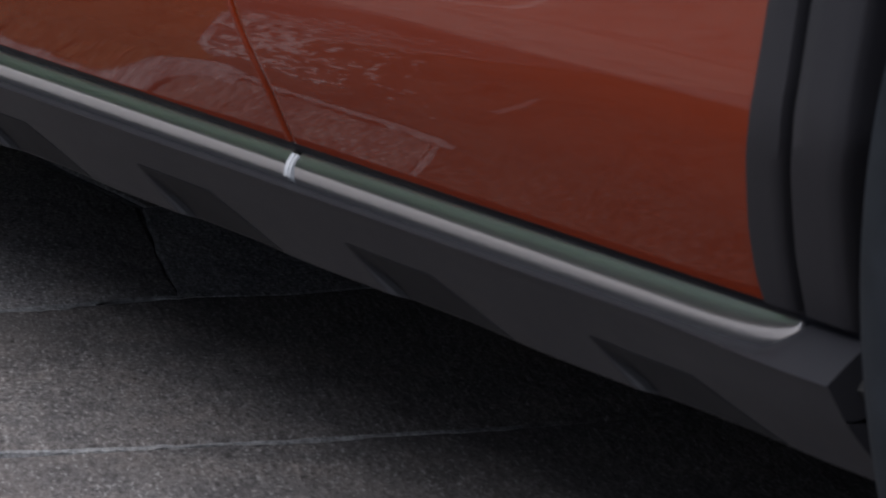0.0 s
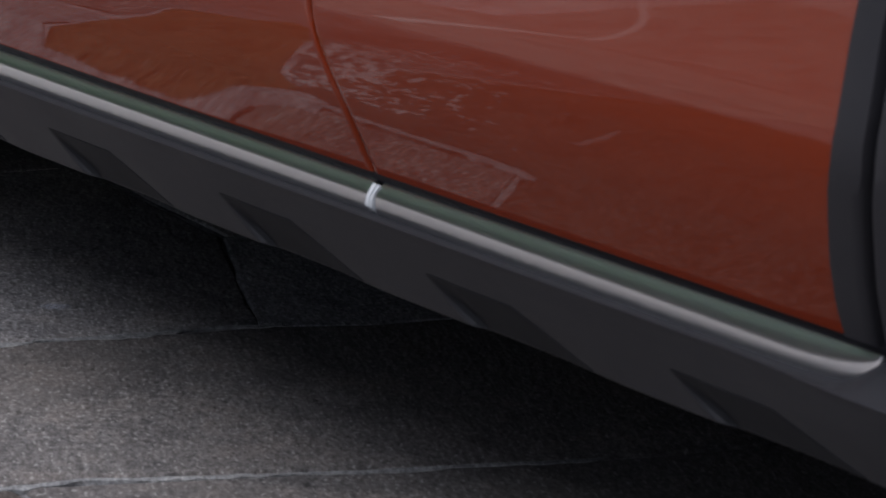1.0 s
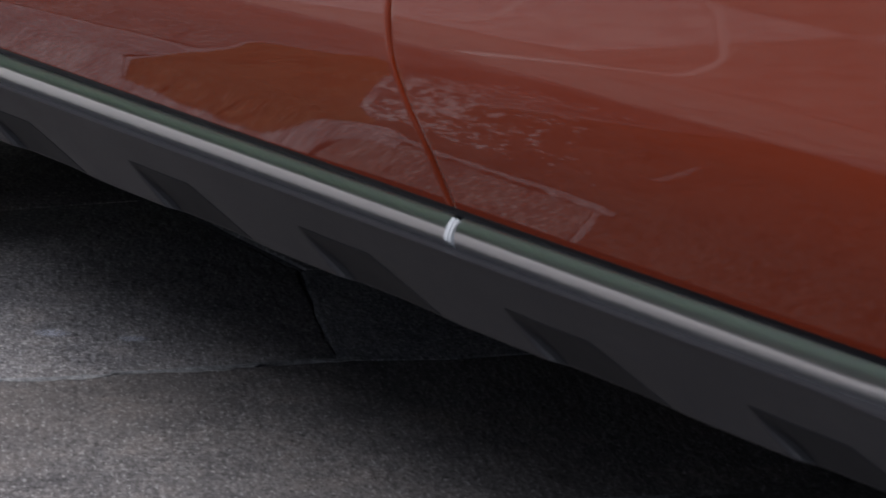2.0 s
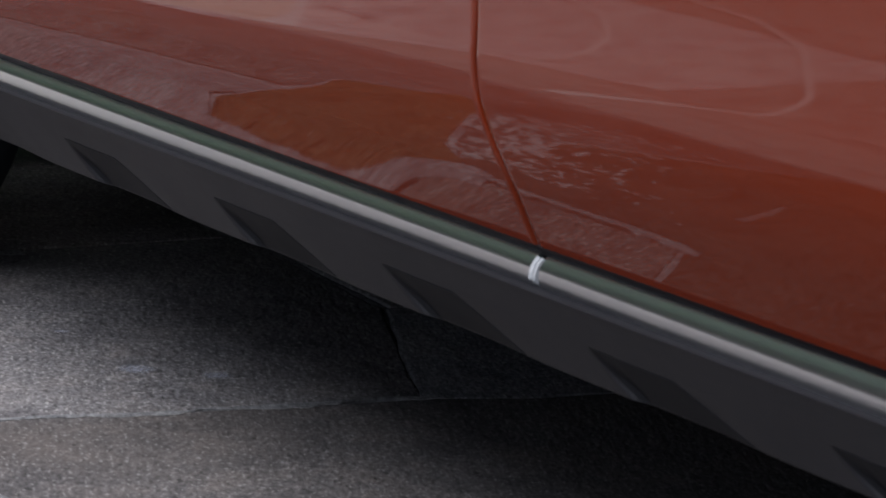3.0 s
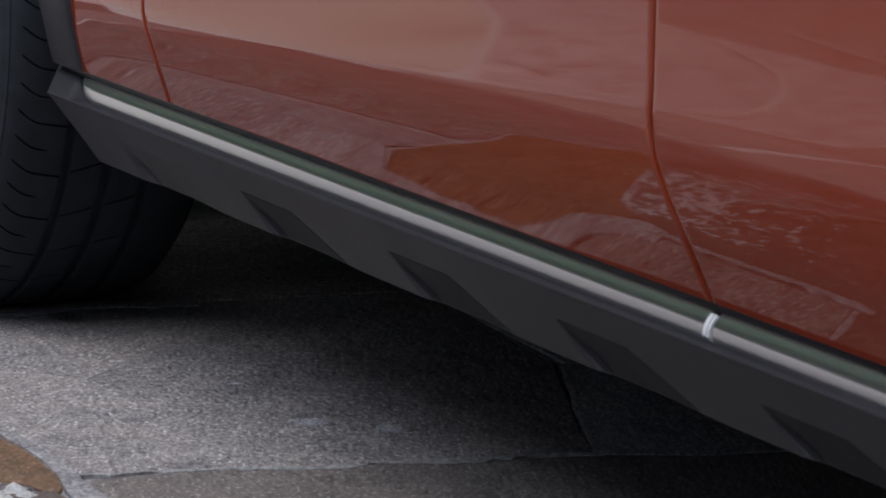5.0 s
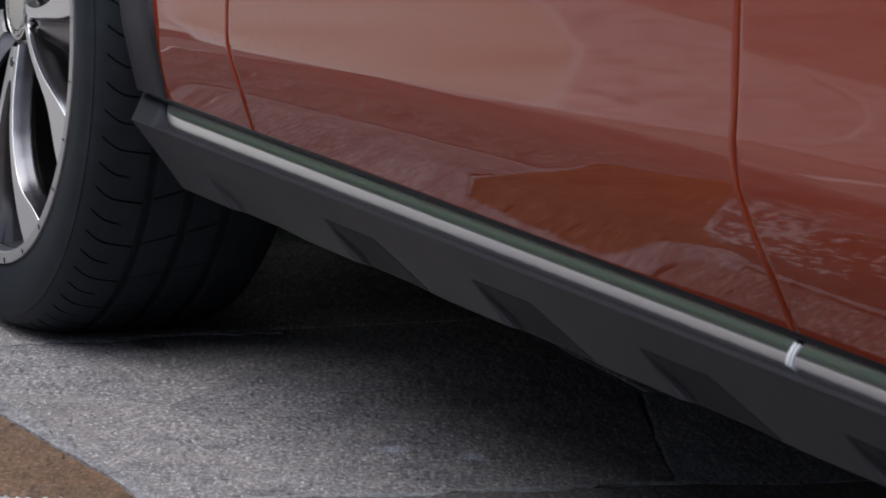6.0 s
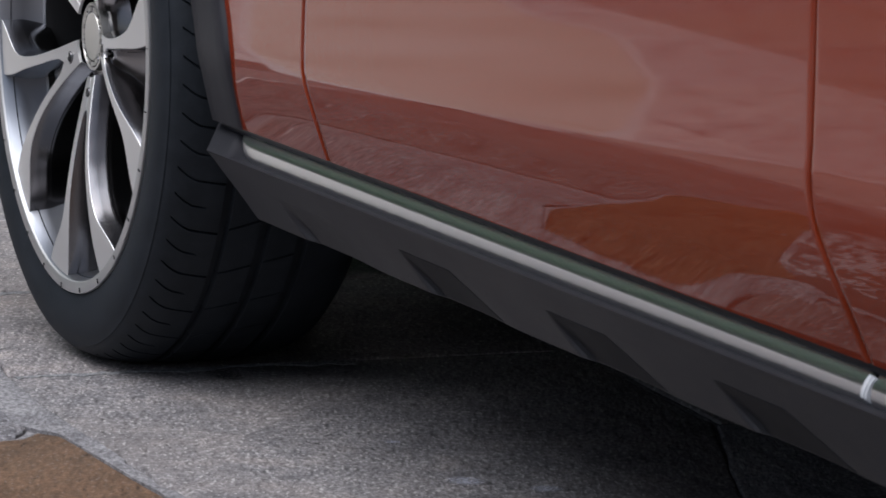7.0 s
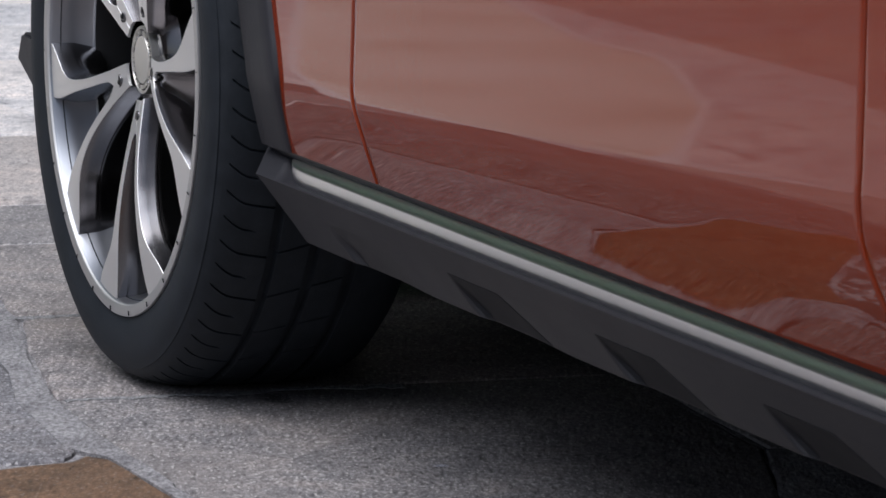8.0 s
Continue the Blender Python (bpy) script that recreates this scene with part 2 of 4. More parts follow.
BREAK = [(-0.15, 0.368), (0.245, 0.374), (1.403, 0.412), (1.83, 0.416), (2.1, 0.418)]

SOFT = [(0.0, 0.004), (0.3, 0.0045), (1.4, 0.009), (2.1, 0.009)]


def lean(x):
    """How much the lower side bows out (+) or in (-) between sill and swage."""
    if x > 1.403:
        return 0.14
    a = min(1.0, max(0.0, (x - 1.05) / 0.353))
    return 0.01 + 0.13 * a * a * (3 - 2 * a)


def side_y(x, z):
    """The near side of the body: it leans out from the sill up to the swage, then stands upright."""
    out, zb = lerp(x, BULGE), lerp(x, BREAK)
    u = (z - 0.30) / (zb - 0.30)
    low = u * (1 + lean(x) * (1 - u)) * out
    high = out
    y = -soft_min(low, high, lerp(x, SOFT))
    if z > 0.72:
        y += (z - 0.72) ** 2 * 0.5
    return y


def ease(v):
    v = min(1.0, max(0.0, v))
    return v * v * (3 - 2 * v)


# how far the side falls back from that line as its slope eases off below the swage, as a share of the bulge
FALL, _sum = [(0.0, 0.0)], 0.0
for _i in range(1, 141):
    _u = _i / 100
    _sum += 0.01 * 0.29 * ease((_u - 0.32) / 0.42) * (1 - ease((_u - 0.84) / 0.34))
    FALL.append((_u, _sum))


# the door gaps swing forward where the side bulges most
SEAM_BEND = [(0.30, 0.0), (0.335, -0.0015), (0.355, -0.0045), (0.375, -0.0085), (0.39, -0.0102), (0.405, -0.0102), (0.425, -0.0085), (0.45, -0.0062), (0.5, -0.005), (0.6, -0.0045), (1.0, -0.0045)]


# the lowest part of the side stands up a little, more so towards the rear
LIP_FLARE = [(0.45, 0.0), (0.9, 0.6), (1.4, 0.75), (2.1, 0.75)]


def skin_at(x, z):
    """A point of the painted side."""
    back = lerp(x, BULGE) * lerp((z - 0.30) / (lerp(x, BREAK) - 0.30), FALL)
    slide = lerp(z, SEAM_BEND) * (math.exp(-((x - SEAM_M) / 0.16) ** 2) + 0.8 * math.exp(-((x - SEAM_F) / 0.1) ** 2))
    lip = 0.5 * lerp(x, LIP_FLARE) * max(0.0, 0.355 - z) ** 2
    return x - 1.87 * back + slide, side_y(x, z) + back - lip, z


ZS = steps(0.2995, 0.36, 48) + steps(0.365, 0.45, 24) + steps(0.46, 0.98, 26)
GAP = 0.0024


def hem(x, edge):
    """How far a panel turns in close to its edge."""
    d = abs(x - edge)
    return 0.0022 * max(0.0, 1 - d / 0.0022) ** 2


EDGE = [0.0, 0.0004, 0.0009, 0.0015, 0.0023]


def front_door_at(x, z):
    px, py, pz = skin_at(x, z)
    return (px, py + hem(x, SEAM_F + GAP) + hem(x, SEAM_M - GAP), pz)


xs = [SEAM_F + GAP + e for e in EDGE] + steps(SEAM_F + 0.01, SEAM_M - 0.01, 40) + [SEAM_M - GAP - e for e in reversed(EDGE)]
part("front_door", shell(front_door_at, xs, ZS, 0.03), PAINT, car, "glossy orange front door reflecting the paving")


RED_EDGE_R = [(0.296, 2.028), (0.318, 2.033), (0.348, 2.047), (0.385, 2.069), (0.41, 2.085), (0.437, 2.098), (0.486, 2.112), (0.6, 2.15), (0.7, 2.21), (0.8, 2.28), (1.0, 2.28)]


def rear_door_at(u, z):
    x = SEAM_M + GAP + (lerp(z, RED_EDGE_R) - SEAM_M - GAP) * u
    px, py, pz = skin_at(x, z)
    return (px, py + hem(x, SEAM_M + GAP), pz)


part("rear_door", shell(rear_door_at, [e / 0.65 for e in EDGE] + steps(0.01, 1, 30), ZS, 0.03), PAINT, car, "glossy orange rear door")


FENDER_START = [(0.291, -0.015), (0.318, -0.011), (0.349, -0.006), (0.374, -0.004), (0.4, -0.012), (0.421, -0.022), (0.448, -0.033), (0.6, -0.129), (0.7, -0.209), (0.8, -0.309), (1.0, -0.309)]


def fender_at(u, z):
    start = lerp(z, FENDER_START)
    x = start + (SEAM_F - GAP - start) * u
    px, py, pz = skin_at(x, z)
    return (px, py + hem(x, SEAM_F - GAP), pz)


part("front_fender", shell(fender_at, steps(0, 0.98, 14) + [1 - e / 0.26 for e in reversed(EDGE)], ZS, 0.03), PAINT, car, "glossy orange front fender")

# body-coloured jambs close the gaps between the panels
for x in (SEAM_F, SEAM_M):
    part("door_jamb", shell(lambda u, z: (skin_at(u, z)[0], skin_at(u, z)[1] + 0.016, z), [x - 0.006, x + 0.006], ZS, 0.01), PAINT, car)

# sill cladding: crease, undercut face, and pockets that start with a step and fade out to the rear
SILL0, SILL1 = -0.079, 2.132
INSET = Vector((0, 0.006, -0.0004))
POCKETS = (0.10, 0.445, 0.800, 1.141, 1.485, 1.821)
SILL = [(0.014, 0.280), (0.004, 0.277), (-0.004, 0.2720), (-0.0105, 0.2708), (-0.0165, 0.2716), (-0.0205, 0.2728), (-0.0222, 0.2722), (-0.0212, 0.2712), (-0.017, 0.264), (-0.0125, 0.256), (-0.0095, 0.251), (-0.0065, 0.246), (-0.0035, 0.241), (0.001, 0.2335), (0.0065, 0.224), (0.0105, 0.2165), (0.0132, 0.2118), (0.0142, 0.2100), (0.0156, 0.2090), (0.018, 0.2086), (0.03, 0.212), (0.12, 0.22)]
SILL = [q for a, b in zip(SILL, SILL[1:]) for q in ([a, ((a[0] + b[0]) / 2, (a[1] + b[1]) / 2)] if 0.207 < b[1] < 0.26 else [a])] + SILL[-1:]
SILL = [q for a, b in zip(SILL, SILL[1:]) for q in ([a, ((a[0] + b[0]) / 2, (a[1] + b[1]) / 2)] if 0.207 < b[1] < 0.26 else [a])] + SILL[-1:]


POCKET_TOP = [(0.0, 0.2465), (1.2, 0.2448), (1.9, 0.2395)]


def pocket_front(p, v):
    return p - 0.012 + 0.036 * min(v, 1.0) ** 1.3


def pocket(x, z):
    """Depth (0 to 1) of the pockets: a curved step at the front, a crisp upper edge, fading out to the rear."""
    top = lerp(x, POCKET_TOP)
    v = (top - z) / (top - 0.2095)
    if v <= 0:
        return 0.0
    depth = 0.0
    for p in POCKETS:
        u = x - pocket_front(p, v)
        if 0 < u < 0.25:
            depth = max(depth, ease(u / 0.012) * (1 - ease((u - 0.085) / 0.15)))
    return depth * min(1.0, v) * ease(0.4 + v / 0.1)


def sill_at(x, y, z):
    d = pocket(x, z)
    low = pocket(x, 0.209)
    nz = z + max(0.0, 0.2485 - z) * -0.07 * low
    front = max(0.0, (0.274 - z) / 0.067) * 0.055
    if y < 0.02 and z > 0.27:
        rise = max(ease((0.004 - x) / 0.03), 0.9 * ease((x - 2.02) / 0.06))
        nz += rise * (min(0.2965, 0.2725 + max(0.0, y + 0.0215) * 0.95) - nz) if y > -0.021 else 0.0
        front = -1.5 * max(0.0, y + 0.0222)
    flare = 0.009 * ease((x - 1.90) / 0.2) * ease((0.02 - y) / 0.03)
    t = (x - SILL0) / (SILL1 - SILL0)
    shift = front * max(0.0, 1 - t / 0.06)
    return (x + shift, y + 0.011 * d - flare, nz)


xs = steps(SILL0, SILL1, 720)
rows = [[sill_at(x, y, z) for y, z in SILL] for x in xs]
part("sill_cladding", sheet(rows, [[(x, max(y + 0.008, 0.012), z + (0.004 if z < 0.25 else -0.004)) for x, y, z in r] for r in rows]), CLAD, car, "grey grained plastic sill cladding with shallow pockets", angle=50).location = INSET

# smooth inserts line the pockets; their dark colour stands in for the shade there
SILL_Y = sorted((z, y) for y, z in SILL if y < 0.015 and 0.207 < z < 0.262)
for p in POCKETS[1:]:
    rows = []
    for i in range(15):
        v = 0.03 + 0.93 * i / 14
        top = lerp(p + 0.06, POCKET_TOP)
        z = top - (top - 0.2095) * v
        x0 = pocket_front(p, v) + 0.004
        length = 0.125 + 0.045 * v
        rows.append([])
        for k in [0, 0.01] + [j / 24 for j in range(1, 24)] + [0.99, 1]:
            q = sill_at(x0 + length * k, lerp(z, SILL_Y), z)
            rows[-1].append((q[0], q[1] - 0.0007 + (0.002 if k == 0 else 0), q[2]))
    part("sill_recess_shade", sheet(rows, [[(x, y + 0.003, z + 0.002) for x, y, z in r] for r in rows]), POCKET_SHADE, car, "smooth plastic recess in the sill, its shade put into the dark colour", angle=50).location = INSET

# the sill's rear end: a recessed cap with a rim, ahead of the rear wheel
END = [(-0.0175, 0.2700), (-0.0125, 0.2775), (0.004, 0.2830), (0.03, 0.290), (0.10, 0.290), (0.10, 0.222), (0.03, 0.2165), (0.0205, 0.2125), (0.0165, 0.2160), (0.004, 0.2360), (-0.008, 0.2560)]
for name, x0, x1, grow, mat in (("sill_end", SILL1 - 0.004, SILL1 + 0.012, 0.88, DARK), ("sill_end_rim", SILL1 + 0.010, SILL1 + 0.020, 0.74, DARK)):
    rows = [[(x, 0.05 + (y - 0.05) * g, 0.25 + (z - 0.25) * g) for y, z in END] for x, g in ((x0, grow + 0.04), (x1 - 0.003, grow), (x1, grow - 0.04))]
    bm = bmesh.new()
    rings = [[bm.verts.new(p) for p in r] for r in rows]
    for a, b in zip(rings, rings[1:]):
        for i in range(len(END)):
            bm.faces.new((a[i], a[(i + 1) % len(END)], b[(i + 1) % len(END)], b[i]))
    bm.faces.new(rings[-1])
    bm.faces.new(rings[0][::-1])
    part(name, bm, mat, car, "dark closed rear end of the sill").location = INSET

# black seal between sill and doors, slightly wavy
rows = []
for x in steps(-0.085, 2.13, 120):
    w = 0.0009 * noise.noise((x * 7, 3.1, 0)) + 0.0005 * noise.noise((x * 23, 9.1, 0))
    w += 0.001 * ease((x - 0.8) / 0.6)
    rows.append([(x, 0.003, 0.2905), (x, -0.0010, 0.2918), (x, -0.0030, 0.2938), (x, -0.0038, 0.2956 + w), (x, -0.0042, 0.2972 + w), (x, -0.0041, 0.3004 + 1.5 * w), (x, -0.0036 + w, 0.3028 + 1.5 * w), (x, 0.004, 0.3046 + w)])
part("sill_seal", sheet(rows, [[(x, y + 0.012, z) for x, y, z in r] for r in rows]), SEAL, car, "glossy black rubber seal").location = INSET


KNEE = [(0.0, 0.38), (0.7, 0.46), (1.4, 0.54), (2.0, 0.56)]
TALL = [(0.0, 0.0222), (0.55, 0.0222), (1.0, 0.0208), (1.45, 0.0206), (1.75, 0.0232), (2.0, 0.0262)]


def strip(x0, x1, nose0, nose1):
    """A trim strip, rounded from its upper edge down to an upright lower part; an outer end narrows up to the top edge."""
    rows, inner = [], []
    near = [x0 + nose0 * (i / 24) ** 2 for i in range(24)] if nose0 else [x0]
    far = [x1 - nose1 * (i / 24) ** 2 for i in range(24)][::-1] if nose1 else [x1]
    for x in near + steps(x0 + (nose0 or 0.01), x1 - (nose1 or 0.01), 50) + far:
        k = 1.0
        if nose0 and x < x0 + nose0:
            k = (1 - (1 - (x - x0) / nose0) ** 2.4) ** (1 / 2.4)
        if nose1 and x > x1 - nose1:
            k = (1 - (1 - (x1 - x) / nose1) ** 2.3) ** (1 / 2.3)
        k = max(k, 0.03)
        knee = lerp(x, KNEE)
        row = []
        for i in range(19):
            q = i / 18
            dy = 0.0070 * (1 - (1 - min(1.0, q / knee)) ** 1.9) - 0.0007 * max(0.0, (q - 0.82) / 0.18) ** 2
            row.append((x, -0.002 - dy * k, 0.2934 - lerp(x, TALL) * q * k))
        rows.append(row)
        inner.append([(x, y + 0.003, z - 0.004) for x, y, z in row])
    return sheet(rows, inner)


JOINT = 1.4045
part("trim_strip", strip(-0.02, JOINT - 0.006, 0.06, 0), SATIN, car, "satin aluminium trim strip along the sill", angle=60).location = INSET
part("trim_strip", strip(JOINT + 0.006, 2.060, 0, 0.12), SATIN, car, "satin aluminium trim strip along the sill", angle=60).location = INSET


def strip_end(x0, x1):
    section = ((0.0030, 0.0014), (0.0052, 0.0050), (0.0066, 0.0085), (0.0073, 0.0120), (0.0074, 0.0155), (0.0070, 0.0178))
    rows = [[(x + 0.0022 - 0.32 * dz, -0.0026 - dy, 0.2934 - dz) for dy, dz in section] for x in (x0, x1)]
    return sheet(rows, [[(x, y + 0.005, z - 0.005) for x, y, z in r] for r in rows])


for a, b in ((JOINT - 0.0062, JOINT - 0.0008), (JOINT + 0.0012, JOINT + 0.0040)):
    part("trim_end", strip_end(a, b), BRIGHT, car, "bright end of the trim strip").location = INSET


# arch cladding
def arch(name, axle, radii, a0, a1, y_of, label, n=48):
    rows = []
    for i in range(n + 1):
        a = radians(a0 + (a1 - a0) * i / n)
        row = []
        for k, r in enumerate(radii):
            x, z = axle + r * math.cos(a), HUB + r * math.sin(a)
            row.append((x, y_of(x, z, k), z))
        rows.append(row)
    return part(name, sheet(rows, [[(x, y + 0.014, z) for x, y, z in r] for r in rows]), CLAD, car, label, angle=50)


FENDER_EDGE = [(0.291, -0.013), (0.318, -0.009), (0.349, -0.005), (0.374, -0.003), (0.4, -0.011), (0.421, -0.021), (0.448, -0.032), (0.6, -0.129), (0.7, -0.209)]
LIP_F = [(0.29, -0.106), (0.317, -0.108), (0.349, -0.106), (0.382, -0.110), (0.406, -0.123), (0.438, -0.139), (0.6, -0.22), (0.7, -0.36)]
RED_R = [(0.296, 2.027), (0.318, 2.032), (0.348, 2.046), (0.385, 2.068), (0.41, 2.084), (0.437, 2.097), (0.486, 2.111), (0.6, 2.15), (0.7, 2.21), (0.8, 2.30)]
GAP_R = [(0.296, 2.067), (0.338, 2.085), (0.392, 2.115), (0.41, 2.126), (0.443, 2.138), (0.491, 2.150), (0.6, 2.19), (0.7, 2.25), (0.8, 2.35)]
LIP_R = [(0.296, 2.123), (0.349, 2.150), (0.385, 2.169), (0.42, 2.191), (0.452, 2.199), (0.499, 2.213), (0.6, 2.26), (0.7, 2.36), (0.8, 2.50)]


def band(name, left, right, trim, proud, label):
    """A strip of cladding on the body side between two edges given by height."""
    rows = []
    for z in steps(0.299, 0.78, 60):
        a, b = lerp(z, left) + trim[0], lerp(z, right) - trim[1]
        row = []
        for k, dip in ((0, 0.009), (0.02, 0.003), (0.06, 0.0005), (0.3, 0), (0.7, 0), (0.94, 0.0005), (0.98, 0.003), (1, 0.009)):
            x = a + (b - a) * k
            row.append((x, side_y(x, z) - proud + dip, z))
        rows.append(row)
    return part(name, sheet(rows, [[(x, y + 0.02, z) for x, y, z in r] for r in rows]), CLAD, car, label, angle=50)


band("front_wheel_arch", LIP_F, FENDER_EDGE, (0.0, 0.0), 0.004, "grey plastic wheel arch cladding")
arch("front_arch_lip", AXLE_F, (0.36, 0.364, 0.37, 0.40, 0.44, 0.46, 0.468), 150, 186, lambda x, z, k: -0.024 + (0.01, 0.001, 0, 0, 0, 0.003, 0.01)[k], "grey plastic wheel arch cladding")
band("door_arch_edge", RED_R, GAP_R, (0.0, 0.004), 0.004, "grey plastic cladding edge on the rear door")
band("rear_wheel_arch", GAP_R, LIP_R, (0.004, 0.0), 0.004, "grey plastic wheel arch cladding")


belly = bmesh.new()
bmesh.ops.create_cube(belly, size=1, matrix=Matrix.Translation((1.07, 1.01, 0.22)) @ Matrix.Diagonal((1.94, 1.4, 0.12, 1)))
bmesh.ops.bevel(belly, geom=list(belly.edges), offset=0.02, segments=2, affect="EDGES")
part("floor_pan", belly, DARK, car)
tray = bmesh.new()
bmesh.ops.create_cube(tray, size=1, matrix=Matrix.Translation((-0.6, 0.92, 0.185)) @ Matrix.Diagonal((1.3, 1.08, 0.12, 1)))
bmesh.ops.bevel(tray, geom=list(tray.edges), offset=0.02, segments=2, affect="EDGES")
part("undertray", tray, DARK, car)

# skirts and far sill, added out of view to darken the ground below
part("bumper_light_block", prism([(-1.27, 0.06), (-1.27, 0.30), (-1.22, 0.30), (-1.22, 0.06)], 0.20, 1.58), DARK, car, "unseen black skirt under the front bumper, added to block light")
part("bumper_side_light_block", prism([(-1.25, 0.07), (-1.25, 0.26), (-0.90, 0.26), (-0.90, 0.09)], 0.12, 0.15), DARK, car, "unseen black skirt beside the front bumper, added to block light")
part("far_sill_light_block", prism([(0.02, 0.15), (0.02, 0.30), (2.08, 0.30), (2.08, 0.15)], 1.71, 1.79), CLAD, car, "unseen grey plastic sill on the far side, added to block light")

# front bumper corner ahead of the wheel
corner = bmesh.new()
pts = [(-1.0, -0.022, 0.298), (-0.965, -0.026, 0.332), (-0.90, -0.024, 0.33), (-0.90, -0.018, 0.262), (-0.925, -0.018, 0.262)]
a = [corner.verts.new(p) for p in pts]
b = [corner.verts.new((x + 0.01, y + 0.1, z)) for x, y, z in pts]
corner.faces.new(a)
corner.faces.new(b[::-1])
for i in range(5):
    corner.faces.new((a[i], b[i], b[(i + 1) % 5], a[(i + 1) % 5]))
bmesh.ops.bevel(corner, geom=list(corner.edges), offset=0.004, segments=2, affect="EDGES")
part("bumper_corner", corner, CLAD, car, "dark plastic bumper corner")


# the body behind the panels: a closed block with wheel housings, and the cabin on it
def half_ring(axle, r, n=24):
    return [(axle + r * math.cos(math.pi * i / n), HUB + r * math.sin(math.pi * i / n)) for i in range(n + 1)]


outline = [(-1.28, 0.232), (-1.32, 0.42), (-1.27, 0.66), (-1.05, 0.82), (0.1, 0.98), (3.45, 1.02), (3.55, 0.9), (3.6, 0.6), (3.56, 0.28), (AXLE_R + 0.43, 0.232)]
outline += [(AXLE_R + 0.43, 0.3)] + half_ring(AXLE_R, 0.43) + [(AXLE_R - 0.43, 0.3), (AXLE_R - 0.43, 0.232)]
outline += [(AXLE_F + 0.46, 0.232), (AXLE_F + 0.46, 0.3)] + half_ring(AXLE_F, 0.46) + [(AXLE_F - 0.43, 0.3), (AXLE_F - 0.43, 0.232)]
body = prism(outline, 0.034, 1.80)
for v in body.verts:
    if v.co.x < -0.95 and v.co.y < 0.9:
        v.co.y += 0.14
part("body_shell", body, DARK, car)
part("wheel_housing", prism([(AXLE_F - 0.47, 0.2), (AXLE_F - 0.47, 0.82), (AXLE_F + 0.47, 0.82), (AXLE_F + 0.47, 0.2)], 0.36, 1.48), DARK, car)
part("wheel_housing", prism([(AXLE_R - 0.45, 0.2), (AXLE_R - 0.45, 0.82), (AXLE_R + 0.45, 0.82), (AXLE_R + 0.45, 0.2)], 0.36, 1.48), DARK, car)
skin = [(-1.32, 0.42), (-1.27, 0.66), (-1.05, 0.82), (0.1, 0.98), (3.45, 1.02), (3.55, 0.9), (3.6, 0.6), (3.62, 0.6), (3.568, 0.908), (3.46, 1.036), (0.1, 0.996), (-1.058, 0.836), (-1.286, 0.668), (-1.336, 0.42)]
top = prism(skin, 0.03, 1.81)
for v in top.verts:
    if v.co.x < -0.95 and v.co.y < 0.9:
        v.co.y += 0.14
part("bonnet_and_tail", top, PAINT, car, "orange bonnet and tail")
quarter = [(2.30, 0.79)] + [(AXLE_R + 0.45 * math.cos(radians(a)), HUB + 0.45 * math.sin(radians(a))) for a in range(100, -8, -6)] + [(3.57, 0.3), (3.61, 0.6), (3.55, 0.9), (3.45, 1.0), (2.30, 1.0)]
part("rear_quarter", prism(quarter, -0.015, 0.032), PAINT, car, "orange rear quarter panel")
GREENHOUSE = [(0.12, 0.985), (0.8, 1.40), (1.2, 1.45), (2.9, 1.43), (3.44, 1.02)]


def greenhouse_y(y, z):
    """The cabin draws in towards the roof."""
    return 0.92 + (y - 0.92) * (1 - 0.22 * max(0.0, z - 0.985) / 0.45)


cabin = prism(GREENHOUSE, 0.03, 1.80)
for v in cabin.verts:
    v.co.y = greenhouse_y(v.co.y, v.co.z)
part("cabin", cabin, PAINT, car, "orange cabin with roof and pillars")
for pane in ([(0.36, 1.03), (0.84, 1.34), (1.34, 1.38), (1.34, 1.03)], [(1.42, 1.03), (1.42, 1.38), (2.24, 1.385), (2.24, 1.03)], [(2.32, 1.04), (2.32, 1.38), (2.8, 1.37), (3.2, 1.06)]):
    for y0, y1 in ((0.024, 0.036), (1.794, 1.806)):
        bm = prism(pane, y0, y1)
        for v in bm.verts:
            v.co.y = greenhouse_y(v.co.y, v.co.z)
        part("side_window", bm, GLASS, car, "dark tinted side window", flat=True)
for x0, z0, x1, z1, dx, name in ((0.19, 1.03, 0.76, 1.377, -0.006, "windscreen"), (3.38, 1.065, 2.98, 1.37, 0.006, "rear_window")):
    rows = [[(x0 + dx, greenhouse_y(y, z0), z0 + 0.004), (x1 + dx, greenhouse_y(y, z1), z1 + 0.004)] for y in steps(0.12, 1.71, 6)]
    part(name, sheet(rows, [[(x - dx, y, z - 0.012) for x, y, z in r] for r in rows]), GLASS, car, "dark glass")


# ---- wheels ----
TYRE_PROFILE = [(0.012, 0.258), (0.004, 0.2655), (-0.001, 0.272), (-0.004, 0.283), (-0.0055, 0.298), (-0.0045, 0.315), (-0.002, 0.326), (0.0, 0.3318), (0.0014, 0.3318), (0.003, 0.3342), (0.007, 0.3372), (0.011, 0.3390), (0.014, 0.3402), (0.018, 0.3415), (0.023, 0.3427), (0.03, 0.3438), (0.037, 0.3446), (0.044, 0.3451), (0.052, 0.3455), (0.060, 0.3455), (0.062, 0.339), (0.069, 0.339), (0.071, 0.346), (0.080, 0.3465), (0.092, 0.3465), (0.104, 0.3465), (0.106, 0.339), (0.114, 0.339), (0.116, 0.3465), (0.132, 0.3468), (0.148, 0.3465), (0.150, 0.339), (0.158, 0.339), (0.16, 0.346), (0.18, 0.345), (0.2, 0.342), (0.216, 0.336), (0.228, 0.322), (0.232, 0.3), (0.228, 0.275), (0.218, 0.258)]
